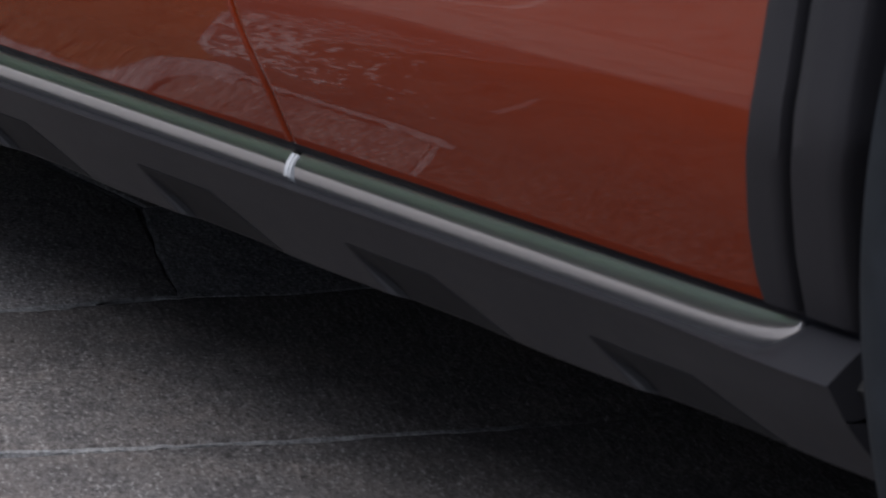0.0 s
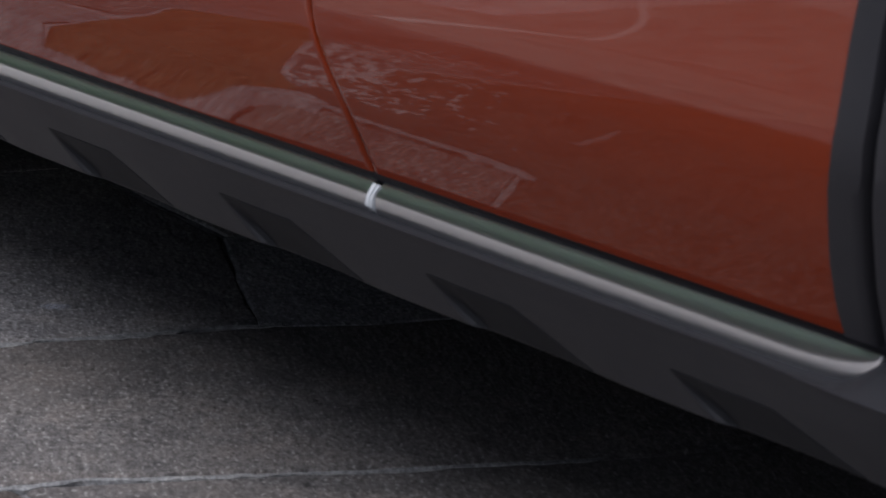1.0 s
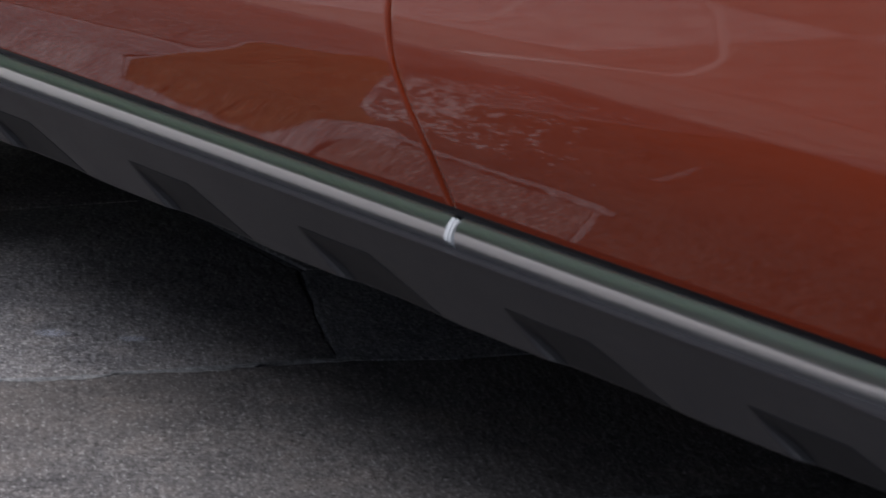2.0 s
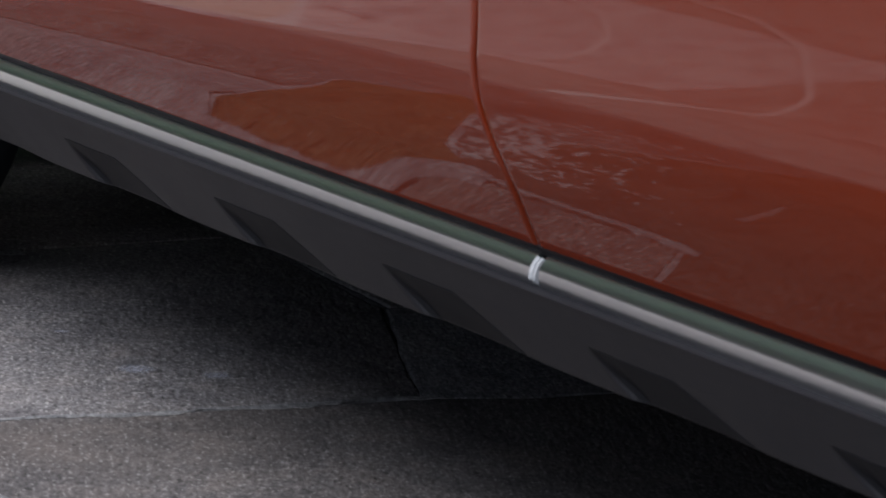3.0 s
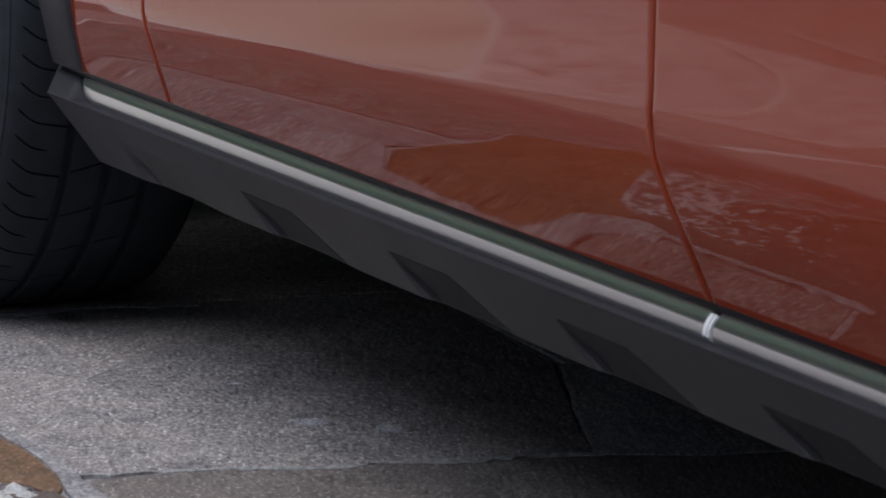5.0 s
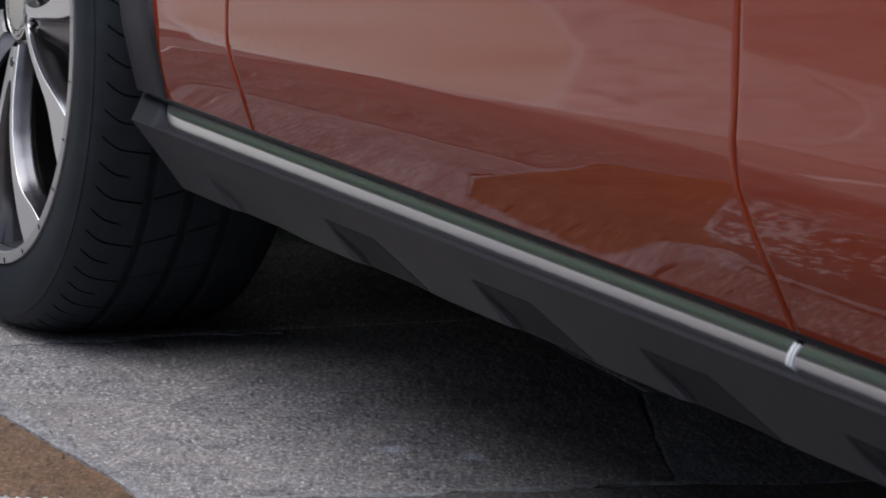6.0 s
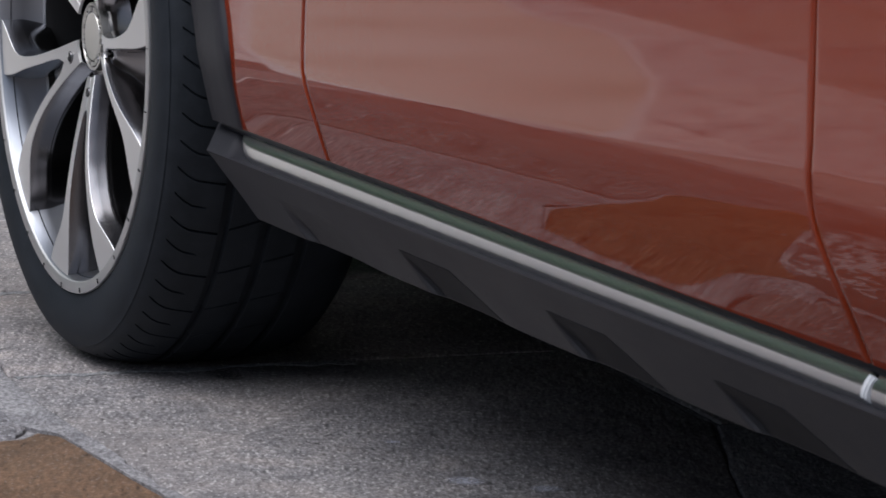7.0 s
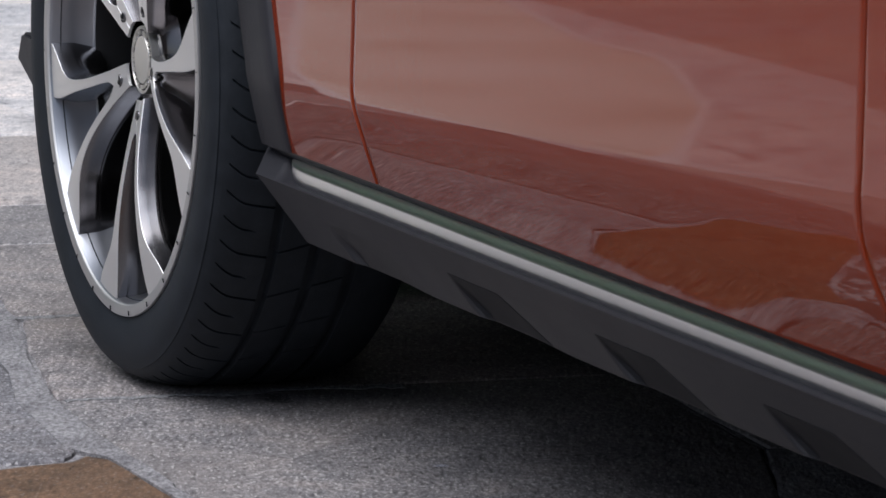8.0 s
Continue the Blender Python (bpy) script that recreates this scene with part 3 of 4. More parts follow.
TYRE_PROFILE = [(y, r - (0.0065 * (1 - y / 0.06) ** 1.1 if 0 <= y < 0.06 else 0.0065 if y < 0 and r > 0.32 else 0.0)) for y, r in TYRE_PROFILE]
PITCH = 74
SHARE = (0.0, 0.03, 0.075, 0.105, 0.55)


def tyre_mesh():
    def tread(i, j, a, y, r):
        q = i % 5
        a = 2 * math.pi * (i // 5 + SHARE[q]) / PITCH
        if 0.0105 < y < 0.0605:
            k = (y - 0.011) / 0.05
            if q in (1, 2) and y > 0.0135 and (i % 10 < 5 or y < 0.043):
                r -= 0.0030
            a += 0.034 * max(0.0, 1 - k * 2.4) ** 1.6 - 0.014 * k
        elif 0.0705 < y < 0.1045:
            if q in (1, 2) and i % 10 < 5:
                r -= 0.003
            a += 0.9 * (y - 0.07)
        elif 0.115 < y < 0.149:
            if q in (1, 2) and i % 10 < 5:
                r -= 0.003
            a += 0.9 * (y - 0.07)
        return a, y, r
    bm = lathe(TYRE_PROFILE, PITCH * 5, tread)
    for v in bm.verts:
        if v.co.z < -0.3430:
            v.co.z = -0.3430
    return bm


R0, R1 = 0.043, 0.2545
# a blade's inner and outer edge by radius: degrees off the middle of its pair
BLADE_IN = [(0.043, 0.0), (0.074, 0.0), (0.078, 3.0), (0.084, 5.6), (0.10, 7.4), (0.14, 9.2), (0.17, 10.2), (0.20, 10.7), (0.22, 11.1), (0.243, 12.0), (0.2545, 12.8)]
BLADE_OUT = [(0.043, 17.0), (0.06, 15.0), (0.08, 13.6), (0.11, 13.2), (0.14, 13.6), (0.17, 14.8), (0.19, 16.2), (0.205, 18.4), (0.22, 21.6), (0.235, 24.2), (0.2545, 26.4)]
RADII = steps(0.043, 0.074, 5) + [0.0755, 0.077, 0.0785, 0.081, 0.084, 0.09] + steps(0.10, 0.2545, 22)


def face_y(r):
    """The dished outer face of the spokes."""
    s = (r - R0) / (R1 - R0)
    return 0.0205 - 0.019 * s - 0.0100 * math.sin(math.pi * s)


def smooth_lerp(r, table):
    return sum(lerp(r + d, table) for d in (-0.005, -0.0025, 0, 0.0025, 0.005)) / 5 if r > 0.085 else lerp(r, table)


def blade(side, radii, section):
    """A spoke of a pair: section(r, inner, outer) gives (angle, way off along the rim, depth) across it."""
    rows = []
    for r in radii:
        row = []
        for a, off, deep in section(r, radians(smooth_lerp(r, BLADE_IN)), radians(smooth_lerp(r, BLADE_OUT))):
            a = side * (a + off / r)
            row.append((r * math.sin(a), face_y(r) + deep, r * math.cos(a)))
        rows.append(row)
    return sheet(rows, [[(x, y + 0.003, z) for x, y, z in r] for r in rows])


def face_section(r, a, b):
    return [(a, 0.0, 0.0008), (a, 0.0007, 0.0), ((a + b) / 2, 0.0, -0.0002), (b, -0.0007, 0.0), (b, 0.0, 0.0008)]


def outer_flank(r, a, b):
    """From the machined edge a wide facet to a rounded ridge, then a steep deeper facet."""
    w = 0.35 + 0.65 * min(1.0, max(0.0, (0.25 - r) / 0.06))
    return [(b, 0.0, 0.0006), (b, 0.0012 * w, 0.004), (b, 0.0026 * w, 0.010), (b, 0.0042 * w, 0.0175), (b, 0.0050 * w, 0.0200), (b, 0.0048 * w, 0.0225), (b, 0.0022 * w, 0.030), (b, -0.0005, 0.040), (b, -0.002, 0.050)]


def inner_flank(r, a, b):
    w = min(0.005, 0.7 * a * r)
    return [(a, 0.0, 0.0006), (a, -0.25 * w, 0.004), (a, -0.6 * w, 0.012), (a, -0.9 * w, 0.020), (a, -w, 0.023), (a, -0.9 * w, 0.030), (a, -0.5 * w, 0.045)]


def wheel(axle, y, steer, full=True):
    w = new("wheel")
    w.parent = car
    w.matrix_basis = pose(axle, y, 0.3458, 0, 0, steer) @ Matrix.Diagonal((1.0185, 1, 1.0185, 1))
    part("tyre", tyre_mesh(), TYRE, w, "black tyre with hooked shoulder grooves", angle=30).matrix_basis = Matrix.Diagonal((0.9895, 1, 0.9895, 1))
    part("rim", lathe([(0.006, 0.2650), (-0.001, 0.2672), (-0.0032, 0.2668), (-0.0036, 0.2655), (-0.0030, 0.2560), (-0.0022, 0.2550), (-0.0005, 0.2543)], 128), LIP, w, "machined alloy rim lip", angle=45)
    part("rim_well", lathe([(-0.0005, 0.2545), (0.003, 0.2525), (0.024, 0.2490), (0.046, 0.2445), (0.0475, 0.2435), (0.0485, 0.2415), (0.0480, 0.2385)], 128), BARREL, w, "grey inner wall of the rim with a bright edge", angle=30)
    part("barrel", lathe([(0.0480, 0.2390), (0.056, 0.2360), (0.11, 0.232), (0.19, 0.236), (0.215, 0.258)], 96), DARK, w, "dark wheel barrel")
    part("hub", lathe([(0.0325, 0.0), (0.0325, 0.043), (0.036, 0.054), (0.048, 0.066), (0.075, 0.07)], 48), GUN, w, "grey painted hub")
    part("cap", lathe([(0.0245, 0.0), (0.0243, 0.014), (0.0238, 0.0225), (0.0236, 0.0245), (0.0250, 0.0252), (0.031, 0.0252)], 64), CAP, w, "silver hub cap disc", angle=25)
    part("cap_ring", lathe([(0.0255, 0.0250), (0.0252, 0.0262), (0.0248, 0.029), (0.0252, 0.0322)], 180, lambda i, j, a, y, r: (a, y + (0.0012 if (i * 7 % 11) < 5 and j in (1, 2) else 0), r)), GUN, w, "dark textured ring round the hub cap", angle=20)
    bm = bmesh.new()
    for i in range(34):
        if i % 9 in (0, 4):
            continue
        bmesh.ops.create_cube(bm, size=1, matrix=pose(0, 0, 0, 0, 360 / 34 * i, 0) @ Matrix.Translation((0, 0.0243, 0.0287)) @ Matrix.Diagonal((0.0022 + 0.0012 * (i % 3), 0.0018, 0.0034 + 0.0008 * (i % 2), 1)))
    part("cap_relief", bm, CAP, w, "raised plain bars round the cap", flat=True)
    part("cap_rim", lathe([(0.0256, 0.0320), (0.0238, 0.0328), (0.0236, 0.0342), (0.0242, 0.0354), (0.034, 0.0362)], 64), CAP, w, "bright edge of the hub cap")
    part("brake_disc", lathe([(0.105, 0.06), (0.1, 0.075), (0.1, 0.165), (0.103, 0.17), (0.128, 0.17), (0.128, 0.06)], 72), STEEL, w, "steel brake disc")
    if not full:
        return w
    turn = -9.3
    for k in range(5):
        m = pose(0, 0, 0, 0, 180 + turn + 72 * k, 0)
        for side in (-1, 1):
            part("spoke", blade(side, RADII, outer_flank), GUN, w, "dark grey painted spoke flank", angle=60).matrix_basis = m
            part("spoke_inner_flank", blade(side, [r for r in RADII if r > 0.0765], inner_flank), GUN, w, "grey painted inner flank of a spoke", angle=60).matrix_basis = m
            part("spoke_face", blade(side, RADII, face_section), ALLOY, w, "machined silver spoke face", angle=40).matrix_basis = m
        # recessed web that joins the two spokes of a pair near the hub
        rows = []
        for r in steps(0.072, 0.185, 14):
            edge = max(0.03, radians(smooth_lerp(r, BLADE_IN)))
            deep = 0.004 + 0.034 * ease((r - 0.072) / 0.085)
            rows.append([(r * math.sin(edge * q), face_y(r) + deep + 0.004 * (1 - q * q), r * math.cos(edge * q)) for q in (-1, -0.7, -0.35, 0, 0.35, 0.7, 1)])
        part("spoke_web", sheet(rows, [[(x, y + 0.006, z) for x, y, z in r] for r in rows]), GUN, w, "recessed grey web between twin spokes", angle=50).matrix_basis = m
        # bolt in its hole at the root of the pair
        m = m @ Matrix.Translation((0, face_y(0.060) - 0.0168, 0.0600))
        part("bolt_ring", lathe([(0.0176, 0.0050), (0.0162, 0.0058), (0.0161, 0.0066), (0.0166, 0.0070), (0.02, 0.0072)], 24), GUN, w).matrix_basis = m
        part("bolt_hole", lathe([(0.0163, 0.0), (0.0163, 0.0054), (0.0168, 0.0056), (0.02, 0.0056)], 24), SEAL, w).matrix_basis = m
        part("bolt", lathe([(0.0150, 0.0), (0.0150, 0.0022), (0.0155, 0.0028), (0.019, 0.0028)], 6), STEEL, w, flat=True).matrix_basis = m @ Matrix.Translation((-0.001, 0, 0.0008))
    # balance ticks on the lip
    for k in range(26):
        bm = bmesh.new()
        bmesh.ops.create_cube(bm, size=1, matrix=Matrix.Translation((0, -0.0045, 0.2635)) @ Matrix.Diagonal((0.0006, 0.0012, 0.005, 1)))
        part("lip_mark", bm, SEAL, w, "", flat=True).matrix_basis = pose(0, 0, 0, 0, 360 / 26 * k + 4, 0)
    return w


wheel(AXLE_F, -0.043, 1.85)
wheel(AXLE_R, -0.046, 0, False)
for axle in (AXLE_F, AXLE_R):
    bm = lathe([(0.0, 0.1), (-0.02, 0.25), (-0.01, 0.32), (0.0, 0.34), (0.2, 0.345), (0.23, 0.3), (0.23, 0.1)], 48)
    part("far_tyre", bm, TYRE, car).matrix_basis = pose(axle, 1.62, HUB)

# ---- paving ----
ground = bmesh.new()
bmesh.ops.create_grid(ground, x_segments=1, y_segments=1, size=200, matrix=Matrix.Translation((0, 0, -0.0035)))
paving = tagged(part("ground", ground, MORTAR, None, flat=True), "grey stone paving with mortar joints", "paving", kind="structure")


def slab(pts, mat, seed, label="", fine=0.03, chips=1.0):
    """A flagstone with chipped, rounded edges; its top lies near z = 0."""
    rnd = random.Random(seed)
    edge = []
    for i, p in enumerate(pts):
        q = pts[(i + 1) % len(pts)]
        n = max(2, int(math.hypot(q[0] - p[0], q[1] - p[1]) / fine))
        ax, ay = q[1] - p[1], p[0] - q[0]
        d = math.hypot(ax, ay)
        for k in range(n):
            a = k / n
            w = chips * (0.004 * noise.noise((seed * 3.7 + i * 1.9, a * n * fine * 9, 0.5)) + rnd.uniform(-1, 1) * 0.0014)
            edge.append((p[0] + (q[0] - p[0]) * a + ax / d * w, p[1] + (q[1] - p[1]) * a + ay / d * w))
    cx, cy = sum(p[0] for p in edge) / len(edge), sum(p[1] for p in edge) / len(edge)
    top = rnd.uniform(-0.0003, 0.0003)

    def ring(inset, z):
        out = []
        for x, y in edge:
            d = math.hypot(x - cx, y - cy)
            out.append((x + (cx - x) / d * inset, y + (cy - y) / d * inset, z))
        return out
    rings = [ring(0, -0.03), ring(0, top - 0.0035), ring(0.0022, top - 0.001), ring(0.006, top)]
    bm = bmesh.new()
    vs = [[bm.verts.new(p) for p in r] for r in rings]
    n = len(edge)
    for a, b in zip(vs, vs[1:]):
        for i in range(n):
            bm.faces.new((a[i], a[(i + 1) % n], b[(i + 1) % n], b[i]))
    bm.faces.new(vs[-1])
    return part("paving_slab", bm, mat, paving, label)


slab([(-0.944, -0.03), (-0.775, -0.068), (-0.56, -0.108), (-0.393, -0.136), (-0.391, 0.48), (-0.952, 0.52)], STONE, 1)
slab([(-0.388, -0.142), (-0.2, -0.146), (0.2, -0.148), (0.3, -0.146), (0.36, -0.145), (0.40, -0.149), (0.43, -0.146), (0.446, -0.03), (0.478, 0.12), (0.499, 0.317), (0.282, 0.392), (0.07, 0.468), (-0.388, 0.5)], STONE, 2)
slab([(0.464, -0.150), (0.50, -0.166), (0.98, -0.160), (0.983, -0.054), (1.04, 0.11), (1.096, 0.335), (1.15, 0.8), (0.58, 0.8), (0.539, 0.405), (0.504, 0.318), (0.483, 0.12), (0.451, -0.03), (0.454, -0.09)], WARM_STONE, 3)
slab([(-0.074, -0.188), (-0.052, -0.172), (0.02, -0.169), (0.16, -0.166), (0.3, -0.160), (0.36, -0.160), (0.43, -0.166), (0.483, -0.177), (0.515, -0.194), (0.47, -0.204), (0.40, -0.235), (0.30, -0.33), (0.20, -0.44), (0.08, -0.515), (-0.06, -0.545), (0.0, -0.44), (-0.018, -0.318), (-0.040, -0.256), (-0.048, -0.21)], ORANGE_STONE, 4, "ochre paving slab", 0.02, 0.35)
slab([(-0.055, -0.56), (0.085, -0.53), (0.21, -0.455), (0.31, -0.345), (0.41, -0.245), (0.48, -0.20), (0.485, -0.76), (0.06, -0.76)], WARM_STONE, 16)
slab([(0.994, -0.108), (1.602, -0.112), (1.63, 0.8), (1.16, 0.8), (1.106, 0.335), (1.05, 0.11)], WARM_STONE, 5)
slab([(-0.95, -0.10), (-0.56, -0.14), (-0.38, -0.178), (-0.10, -0.193), (-0.058, -0.215), (-0.053, -0.280), (-0.60, -0.262), (-0.95, -0.24)], STONE, 6)
slab([(-0.95, -0.25), (-0.60, -0.272), (-0.058, -0.292), (-0.028, -0.330), (-0.012, -0.44), (-0.075, -0.55), (0.045, -0.76), (-0.7, -0.74), (-0.95, -0.72)], DIM_STONE, 17)
# slab along the rear half of the side, shade put into its brown
slab([(0.49, -0.19), (0.66, -0.172), (0.85, -0.175), (0.986, -0.172), (0.993, -0.114), (1.602, -0.118), (1.63, -0.178), (1.75, -0.178), (1.75, -0.76), (0.5, -0.76)], SHADED_BROWN_STONE, 7)
slab([(0.500, 0.3165), (0.533, 0.405), (0.57, 0.8), (0.57, 0.95), (0.2, 0.95), (0.0715, 0.4675), (0.283, 0.3915)], STONE, 9)
slab([(-1.55, 0.03), (-0.958, -0.03), (-0.958, 0.52), (-1.55, 0.5)], GREY_STONE, 11)
slab([(-0.388, 0.51), (0.065, 0.478), (0.19, 0.95), (-0.388, 0.95)], STONE, 12)
slab([(-1.6, -0.02), (-0.96, -0.10), (-0.96, -0.24), (-1.57, -0.22)], DIM_STONE, 13)
slab([(-1.57, -0.23), (-0.96, -0.25), (-0.96, -0.72), (-1.55, -0.7)], DIM_STONE, 18)


def lay_row(y0, y1, x0, x1, seed, mat=STONE):
    rnd = random.Random(seed)
    x = x0
    while x < x1:
        w = rnd.uniform(0.42, 0.85)
        if x + w > x1 - 0.2:
            w = x1 - x
        j = 0.0015 if mat is PALE_STONE else 0.006
        slab([(x + j, y0 + j), (x + w - j, y0 + j), (x + w - j, y1 - j), (x + j, y1 - j)], mat, seed * 100 + int(x * 10), fine=0.08)
        x += w


lay_row(-0.735, -0.05, -7.5, -2.3, 21, PALE_STONE)
lay_row(-0.735, -0.05, -2.3, -1.94, 54, WARM_STONE)
lay_row(-0.04, 0.52, -7.5, -2.75, 22, PALE_STONE)
lay_row(-0.04, 0.52, -2.75, -1.94, 52, MID_STONE)
slab([(-1.93, -0.04), (-1.61, -0.02), (-1.56, -0.7), (-1.93, -0.73)], GREY_STONE, 14)
slab([(-1.93, -0.03), (-1.56, 0.03), (-1.56, 0.5), (-1.93, 0.51)], GREY_STONE, 15)
lay_row(0.53, 1.1, -7.5, -2.2, 23, PALE_STONE)
lay_row(0.53, 1.1, -2.2, -1.6, 53, MID_STONE)
lay_row(0.53, 1.1, -1.6, -0.4, 26)
lay_row(1.1, 1.75, -7.5, -1.6, 27, PALE_STONE)
lay_row(-0.76, -0.17, 1.77, 7.0, 24, SHADED_BROWN_STONE)
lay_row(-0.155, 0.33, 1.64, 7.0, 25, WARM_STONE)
lay_row(1.9, 2.55, -7.5, 7.0, 28)
lay_row(0.34, 1.0, 3.7, 7.0, 29)
lay_row(1.0, 1.88, 3.7, 7.0, 50)
y = -0.77
for k in range(7):
    h = (0.62, 0.58, 0.72, 0.55, 0.66, 0.6, 0.7)[k]
    mat = PALE_STONE if k > 1 else MID_STONE
    lay_row(y - h, y, -7.5 + 0.2 * (k % 3), -1.3, 30 + k, PALE_STONE if k < 2 else MID_STONE)
    lay_row(y - h, y, -1.3, 7.0, 40 + k, mat)
    y -= h


# mortar: a rough band that fills the long joint and a bed under the pale slabs
def chain(pts, x):
    return lerp(x, pts) + 0.0014 * noise.noise((x * 31, 1.7, 0)) + 0.0016 * noise.noise((x * 150, 4.1, 0))


UPPER = [(-0.944, -0.032), (-0.775, -0.070), (-0.56, -0.110), (-0.393, -0.137), (-0.2, -0.147), (0.2, -0.1495), (0.3, -0.1475), (0.36, -0.1465), (0.40, -0.150), (0.43, -0.1475), (0.98, -0.1615), (1.75, -0.1665)]
LOWER = [(-0.95, -0.102), (-0.56, -0.143), (-0.38, -0.181), (-0.11, -0.2), (-0.054, -0.174), (0.02, -0.171), (0.16, -0.168), (0.3, -0.162), (0.36, -0.162), (0.43, -0.168), (0.483, -0.178), (0.54, -0.187), (0.62, -0.175)]
rows = []
for x in steps(-0.95, 0.60, 270):
    a = chain(UPPER, x) + 0.002 - 0.0065 * ease(noise.noise((x * 9, 5.5, 1)) * 3 + 0.4)
    b = lerp(x, LOWER) + 0.0012 * noise.noise((x * 19, 8.3, 0)) + 0.0018 * noise.noise((x * 140, 6.1, 0))
    rows.append([(x, a + (b - a) * k, 0.0006 + 0.0007 * k + 0.0007 * noise.noise((x * 90, k * 3, 2)) - (0.002 if k == 0 else 0)) for k in (0, 0.06, 0.3, 0.6, 0.92, 1)])
part("mortar_joint", sheet(rows, [[(x, y, -0.013) for x, y, z in r] for r in rows]), MORTAR, paving, "pale rough mortar joint")


def cross_joint(edge, start, end, wide, seed, gape=0.0):
    """A thin smear of mortar along a joint that runs across; a crack stays open on its far side."""
    rows = []
    for y in steps(start, end, 150):
        x = lerp(y, edge) + 0.002 * noise.noise((y * 30, seed, 0)) + 0.0015 * noise.noise((y * 110, seed, 3))
        w = wide * (0.75 + 0.9 * noise.noise((y * 13, seed, 5)) + 0.5 * noise.noise((y * 60, seed, 8)))
        crack = 0.0045 if noise.noise((y * 8, seed, 1)) > -0.25 - gape else -0.003
        w = max(w, 0.004) + crack
        rows.append([(x + crack + (w - crack) * k, y, 0.0006 + 0.0009 * math.sin(math.pi * k) + 0.0008 * noise.noise((x * 60, y * 90, k))) for k in (0, 0.2, 0.5, 0.8, 1)])
    part("mortar_joint", sheet(rows, [[(x, y, -0.004) for x, y, z in r] for r in rows]), PALE_MORTAR, paving, "pale rough mortar joint")


cross_joint([(-0.152, 0.436), (-0.09, 0.443), (-0.03, 0.447), (0.12, 0.479), (0.317, 0.5)], -0.15, 0.34, 0.017, 2.3)
cross_joint([(-0.16, 0.983), (-0.054, 0.987), (0.11, 1.043), (0.335, 1.1)], -0.158, 0.34, 0.012, 7.7, 0.5)
cross_joint([(-0.136, -0.391), (0.48, -0.389)], -0.13, 0.24, 0.022, 4.4, 0.6)
cross_joint([(-0.1, -0.953), (0.52, -0.955)], -0.10, 0.3, 0.03, 9.1, 0.6)
rows = []
for x in steps(0.56, 1.02, 100):
    y = lerp(x, [(0.56, -0.169), (0.69, -0.168), (0.83, -0.168), (0.95, -0.166), (1.02, -0.163)]) + 0.002 * noise.noise((x * 40, 2.2, 0))
    w = 0.0055 + 0.004 * noise.noise((x * 25, 6.6, 0)) + 0.002 * noise.noise((x * 130, 1.6, 0))
    rows.append([(x, y - w, -0.001), (x, y - 0.6 * w, 0.0012), (x, y + 0.6 * w, 0.0014), (x, y + w, -0.001)])
part("mortar_joint", sheet(rows, [[(x, y, -0.006) for x, y, z in r] for r in rows]), PALE_MORTAR, paving, "pale rough mortar joint")
rows = []
for y in steps(-0.385, -0.305, 60):
    x = lerp(y, [(-0.42, 0.90), (-0.38, 0.911), (-0.29, 0.935)]) + 0.003 * noise.noise((y * 60, 5.2, 0))
    w = 0.006 + 0.005 * noise.noise((y * 40, 3.6, 0))
    rows.append([(x - w, y, -0.001), (x - 0.6 * w, y, 0.0012), (x + 0.6 * w, y, 0.0012), (x + w, y, -0.001)])
part("mortar_smear", sheet(rows, [[(x, y, -0.006) for x, y, z in r] for r in rows]), PALE_MORTAR, paving, "short smear of pale mortar")
bed = bmesh.new()
bmesh.ops.create_grid(bed, x_segments=1, y_segments=1, size=0.5, matrix=Matrix.Translation((-4.5, -2.0, -0.002)) @ Matrix.Diagonal((6.6, 9.0, 1, 1)))
part("mortar_bed", bed, PALE_STONE, paving, flat=True)

# spilled pale mortar beside the ochre slab: it shows where it stands higher than the stone
SPILL = [(-0.15, 0.56), (-0.20, 0.52), (-0.26, 0.44), (-0.34, 0.36), (-0.44, 0.29), (-0.56, 0.22), (-0.70, 0.16)]
rows = []
for y in steps(-0.66, -0.168, 190):
    row = []
    left = -lerp(-y, [(-a, -b) for a, b in SPILL])
    for i in range(131):
        x = left - 0.1 + 0.62 * i / 130
        n = 0.6 * noise.noise((x * 22, y * 26, 3)) + 1.3 * noise.noise((x * 62, y * 76, 7)) + 0.7 * noise.noise((x * 130, y * 170, 5))
        away = max(0.0, (left - x) / 0.075) ** 1.3 + max(0.0, (x - left - 0.08) / 0.28) ** 1.2 + 0.5 * max(0.0, (-0.42 - y) / 0.2) + max(0.0, (y + 0.222) / 0.012) + (max(0.0, (0.40 - x) / 0.03) if y > -0.33 else 0.0)
        row.append((x, y, -0.0010 + 0.005 * (n + 0.16 - 0.7 * away)))
    rows.append(row)
part("mortar_smear", sheet(rows), SMEAR, paving, "spilled patches of pale mortar")


def band_on_ground(path, width):
    """A pale line of uneven width along a path on the paving, added to be reflected."""
    rows = []
    for i, (x, y) in enumerate(path):
        a, b = Vector(path[max(0, i - 1)]), Vector(path[min(len(path) - 1, i + 1)])
        d = (b - a).normalized()
        w = width(x) * (0.9 + 0.4 * noise.noise((x * 2, y * 2, 0)))
        rows.append([(x - d.y * w, y + d.x * w, 0.0026), (x + d.y * w, y - d.x * w, 0.0026)])
    return sheet(rows, [[(x, y, 0.0005) for x, y, z in r] for r in rows])


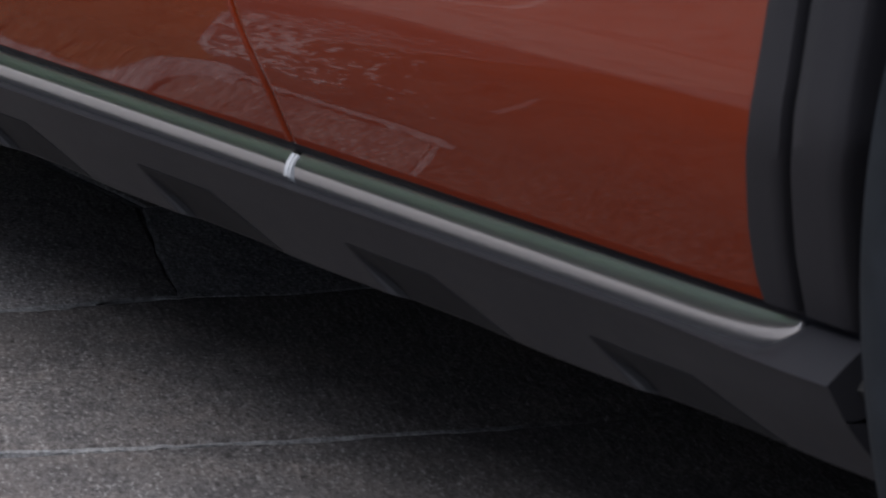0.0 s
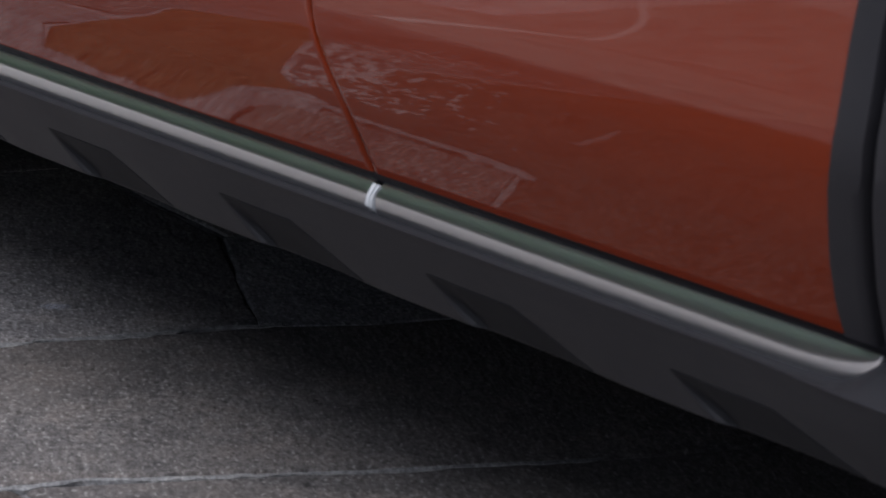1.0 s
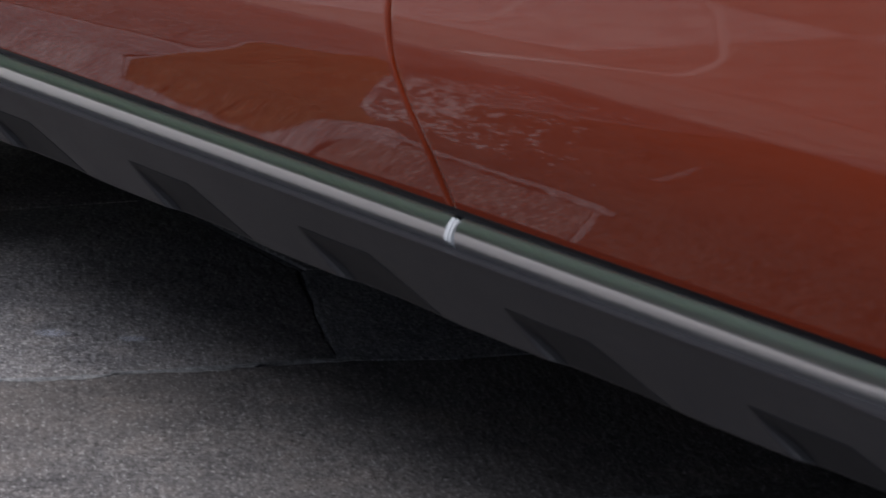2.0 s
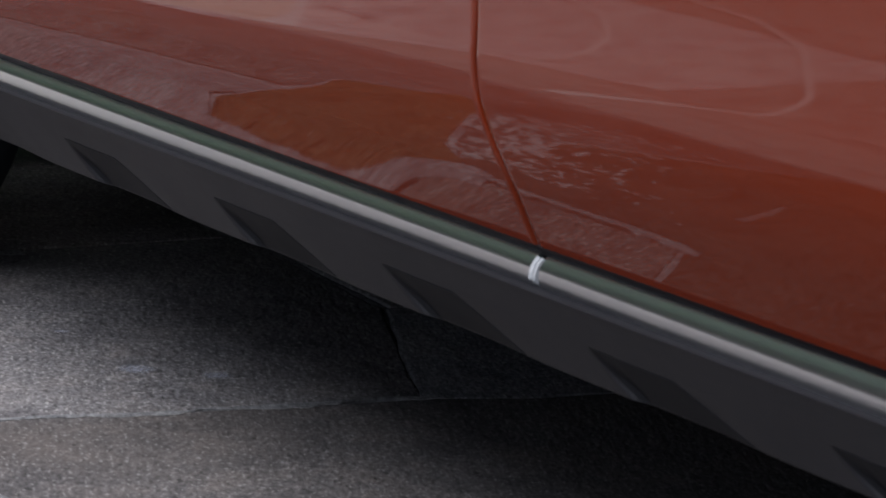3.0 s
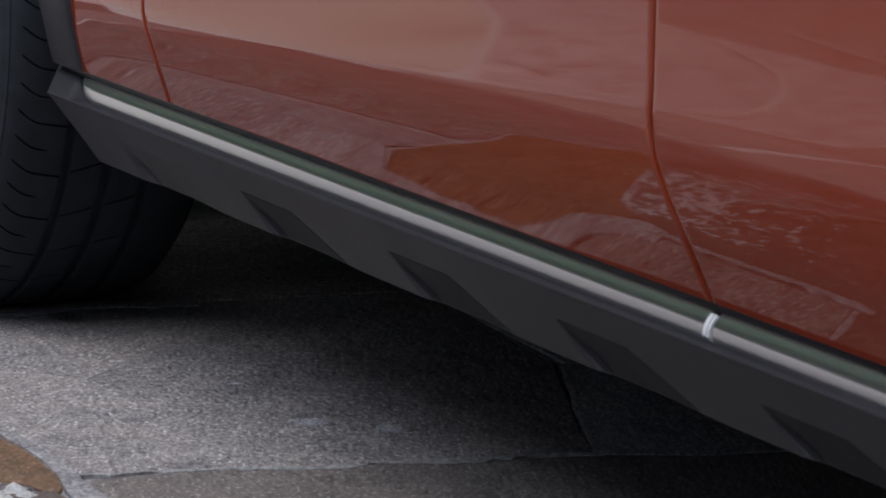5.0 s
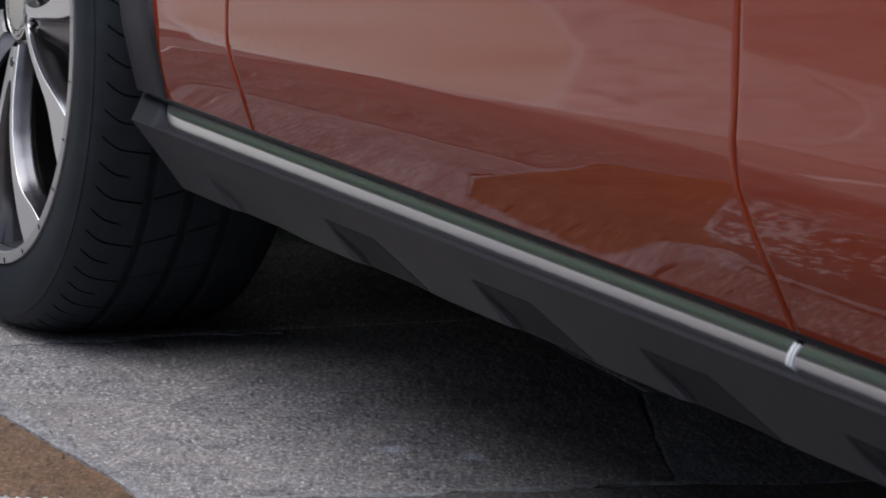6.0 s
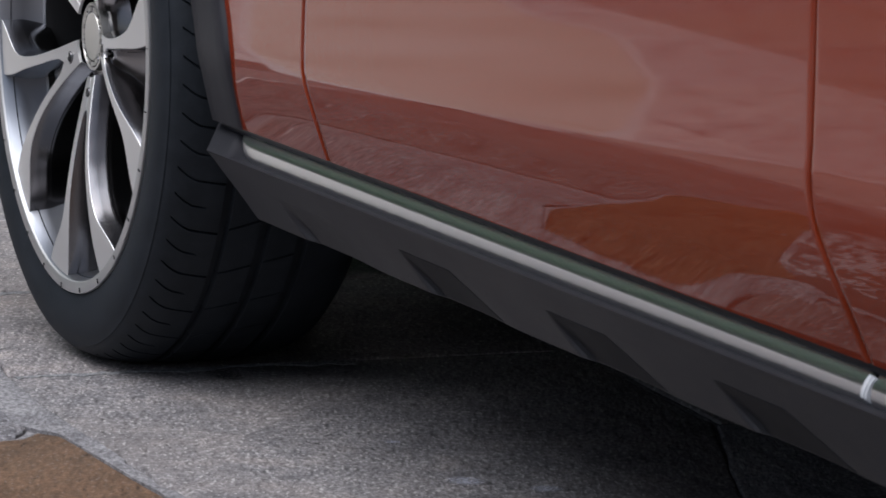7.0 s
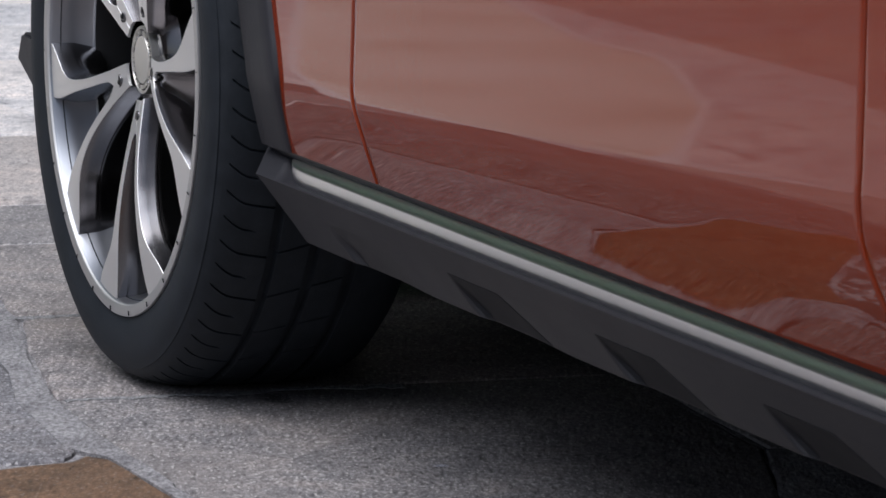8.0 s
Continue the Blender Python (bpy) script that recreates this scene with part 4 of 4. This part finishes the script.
def rounded(corners, n=7, r=0.3):
    """A path with its corners rounded."""
    out = []
    for i in range(1, len(corners) - 1):
        p, a, b = Vector(corners[i]), Vector(corners[i - 1]), Vector(corners[i + 1])
        u, v = p + (a - p).normalized() * r, p + (b - p).normalized() * r
        for k in range(n + 1):
            t = k / n
            q = u * (1 - t) ** 2 + p * 2 * t * (1 - t) + v * t * t
            out.append((q.x, q.y))
    return [corners[0]] + out + [corners[-1]]


# outline added on the ground, shaped to give the door its bright reflected edge
PATCH_OUTLINE = [(-6.2, -1.80), (-4.20, -1.205), (-2.69, -0.775), (-1.93, -0.575), (-1.58, -0.69), (-1.29, -0.86), (-2.38, -1.33), (-2.90, -1.565), (-3.72, -1.80), (-4.10, -1.765), (-6.2, -2.10)]
patch_edge = rounded(PATCH_OUTLINE, r=0.12)
tagged(part("reflection_outline", band_on_ground(patch_edge, lambda x: lerp(x, [(-4.5, 0.012), (-2.6, 0.010), (-2.2, 0.015), (-1.95, 0.03), (-1.6, 0.035), (-1.25, 0.025)])), LINE, None, flat=True), "white outline added on the paving for a bright edge in the door reflection", "marking", kind="structure")
# curves added on the ground where the door should reflect bright streaks
ARC = rounded([(-0.28, -0.83), (-0.45, -1.03), (-0.90, -1.41), (-1.10, -1.66), (-1.62, -1.93), (-1.95, -2.03), (-2.6, -2.10)], r=0.1)
SHORT_ARC = rounded([(-1.60, -1.45), (-1.67, -1.60), (-1.84, -1.725), (-2.10, -1.84), (-2.5, -1.93)], r=0.06)
for path, table in ((ARC, [(-2.6, 0.005), (-1.2, 0.007), (-0.8, 0.011), (-0.3, 0.016)]), (SHORT_ARC, [(-2.5, 0.005), (-1.6, 0.007)])):
    tagged(part("reflection_streak", band_on_ground(path, lambda x: lerp(x, table)), LINE, None, flat=True), "white curved line added on the paving for a streak in the door reflection", "marking", kind="structure")
# pale fill inside that outline, added for the lighter area the door reflects
floor = bmesh.new()
top = [floor.verts.new((x, y, 0.0014)) for x, y in patch_edge]
low = [floor.verts.new((x, y, -0.004)) for x, y in patch_edge]
floor.faces.new(top)
for i in range(len(top)):
    k = (i + 1) % len(top)
    floor.faces.new((top[i], low[i], low[k], top[k]))
tagged(part("reflection_patch", floor, PATCH_BUFF, None, flat=True), "pale buff patch added on the paving to brighten the door reflection", "paving", kind="structure")


# marks on the stones near the wheel
def stain(x, y, rx, ry, mat, name, label, seed):
    bm = bmesh.new()
    rnd = random.Random(seed)
    bm.faces.new([bm.verts.new((q * math.cos(a), q * math.sin(a), 0)) for a in steps(0, 2 * math.pi * 21 / 22, 21) for q in [0.9 + rnd.uniform(-0.1, 0.1)]])
    ob = part(name, bm, mat, paving, label, flat=True)
    ob.location, ob.scale = (x, y, 0.0012), (rx, ry, 1.0)


stain(-0.335, 0.085, 0.045, 0.022, OIL, "oil_stain", "dark oil stain", 3)
stain(0.285, 0.124, 0.026, 0.020, CHALK, "paint_spot", "faint pale paint smudge", 5)
stain(0.341, 0.182, 0.020, 0.018, CHALK, "paint_spot", "faint pale paint smudge", 8)
stain(0.080, 0.124, 0.010, 0.010, CHALK, "paint_spot", "faint pale paint smudge", 11)

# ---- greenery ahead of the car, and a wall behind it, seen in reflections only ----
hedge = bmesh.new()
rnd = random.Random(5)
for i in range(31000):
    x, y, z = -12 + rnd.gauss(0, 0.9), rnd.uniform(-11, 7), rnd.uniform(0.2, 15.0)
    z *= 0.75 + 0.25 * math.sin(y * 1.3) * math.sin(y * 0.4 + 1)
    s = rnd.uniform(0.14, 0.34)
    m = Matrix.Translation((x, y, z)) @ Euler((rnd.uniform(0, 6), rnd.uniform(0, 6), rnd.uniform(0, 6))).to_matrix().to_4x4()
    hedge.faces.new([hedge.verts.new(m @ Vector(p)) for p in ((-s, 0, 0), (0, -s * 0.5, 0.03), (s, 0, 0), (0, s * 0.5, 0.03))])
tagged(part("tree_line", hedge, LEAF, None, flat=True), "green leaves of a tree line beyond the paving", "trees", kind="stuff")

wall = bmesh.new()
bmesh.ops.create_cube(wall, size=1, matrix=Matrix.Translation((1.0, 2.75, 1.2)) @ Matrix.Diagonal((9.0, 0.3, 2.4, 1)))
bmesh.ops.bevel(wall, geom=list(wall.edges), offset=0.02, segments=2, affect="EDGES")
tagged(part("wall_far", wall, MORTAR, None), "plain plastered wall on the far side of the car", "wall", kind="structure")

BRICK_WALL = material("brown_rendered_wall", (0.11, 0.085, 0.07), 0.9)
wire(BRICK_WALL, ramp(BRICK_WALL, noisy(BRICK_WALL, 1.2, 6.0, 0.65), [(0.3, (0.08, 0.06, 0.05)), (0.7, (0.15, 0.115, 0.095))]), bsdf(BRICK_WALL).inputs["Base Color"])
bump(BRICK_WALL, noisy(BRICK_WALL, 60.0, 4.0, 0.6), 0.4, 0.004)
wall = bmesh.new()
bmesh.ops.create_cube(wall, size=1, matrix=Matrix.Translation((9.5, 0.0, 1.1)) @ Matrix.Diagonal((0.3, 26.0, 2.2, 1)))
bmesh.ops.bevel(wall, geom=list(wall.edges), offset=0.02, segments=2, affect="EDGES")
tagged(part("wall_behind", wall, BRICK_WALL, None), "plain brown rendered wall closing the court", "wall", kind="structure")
# unseen wall, added to keep low sky light from reaching under the car
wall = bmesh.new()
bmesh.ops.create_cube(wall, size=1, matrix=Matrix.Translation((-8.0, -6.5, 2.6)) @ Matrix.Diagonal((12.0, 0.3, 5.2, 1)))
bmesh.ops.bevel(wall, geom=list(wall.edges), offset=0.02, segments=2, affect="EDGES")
tagged(part("light_block_wall", wall, BRICK_WALL, None), "unseen plain brown wall, added to block low light from across the paving", "wall", kind="structure")
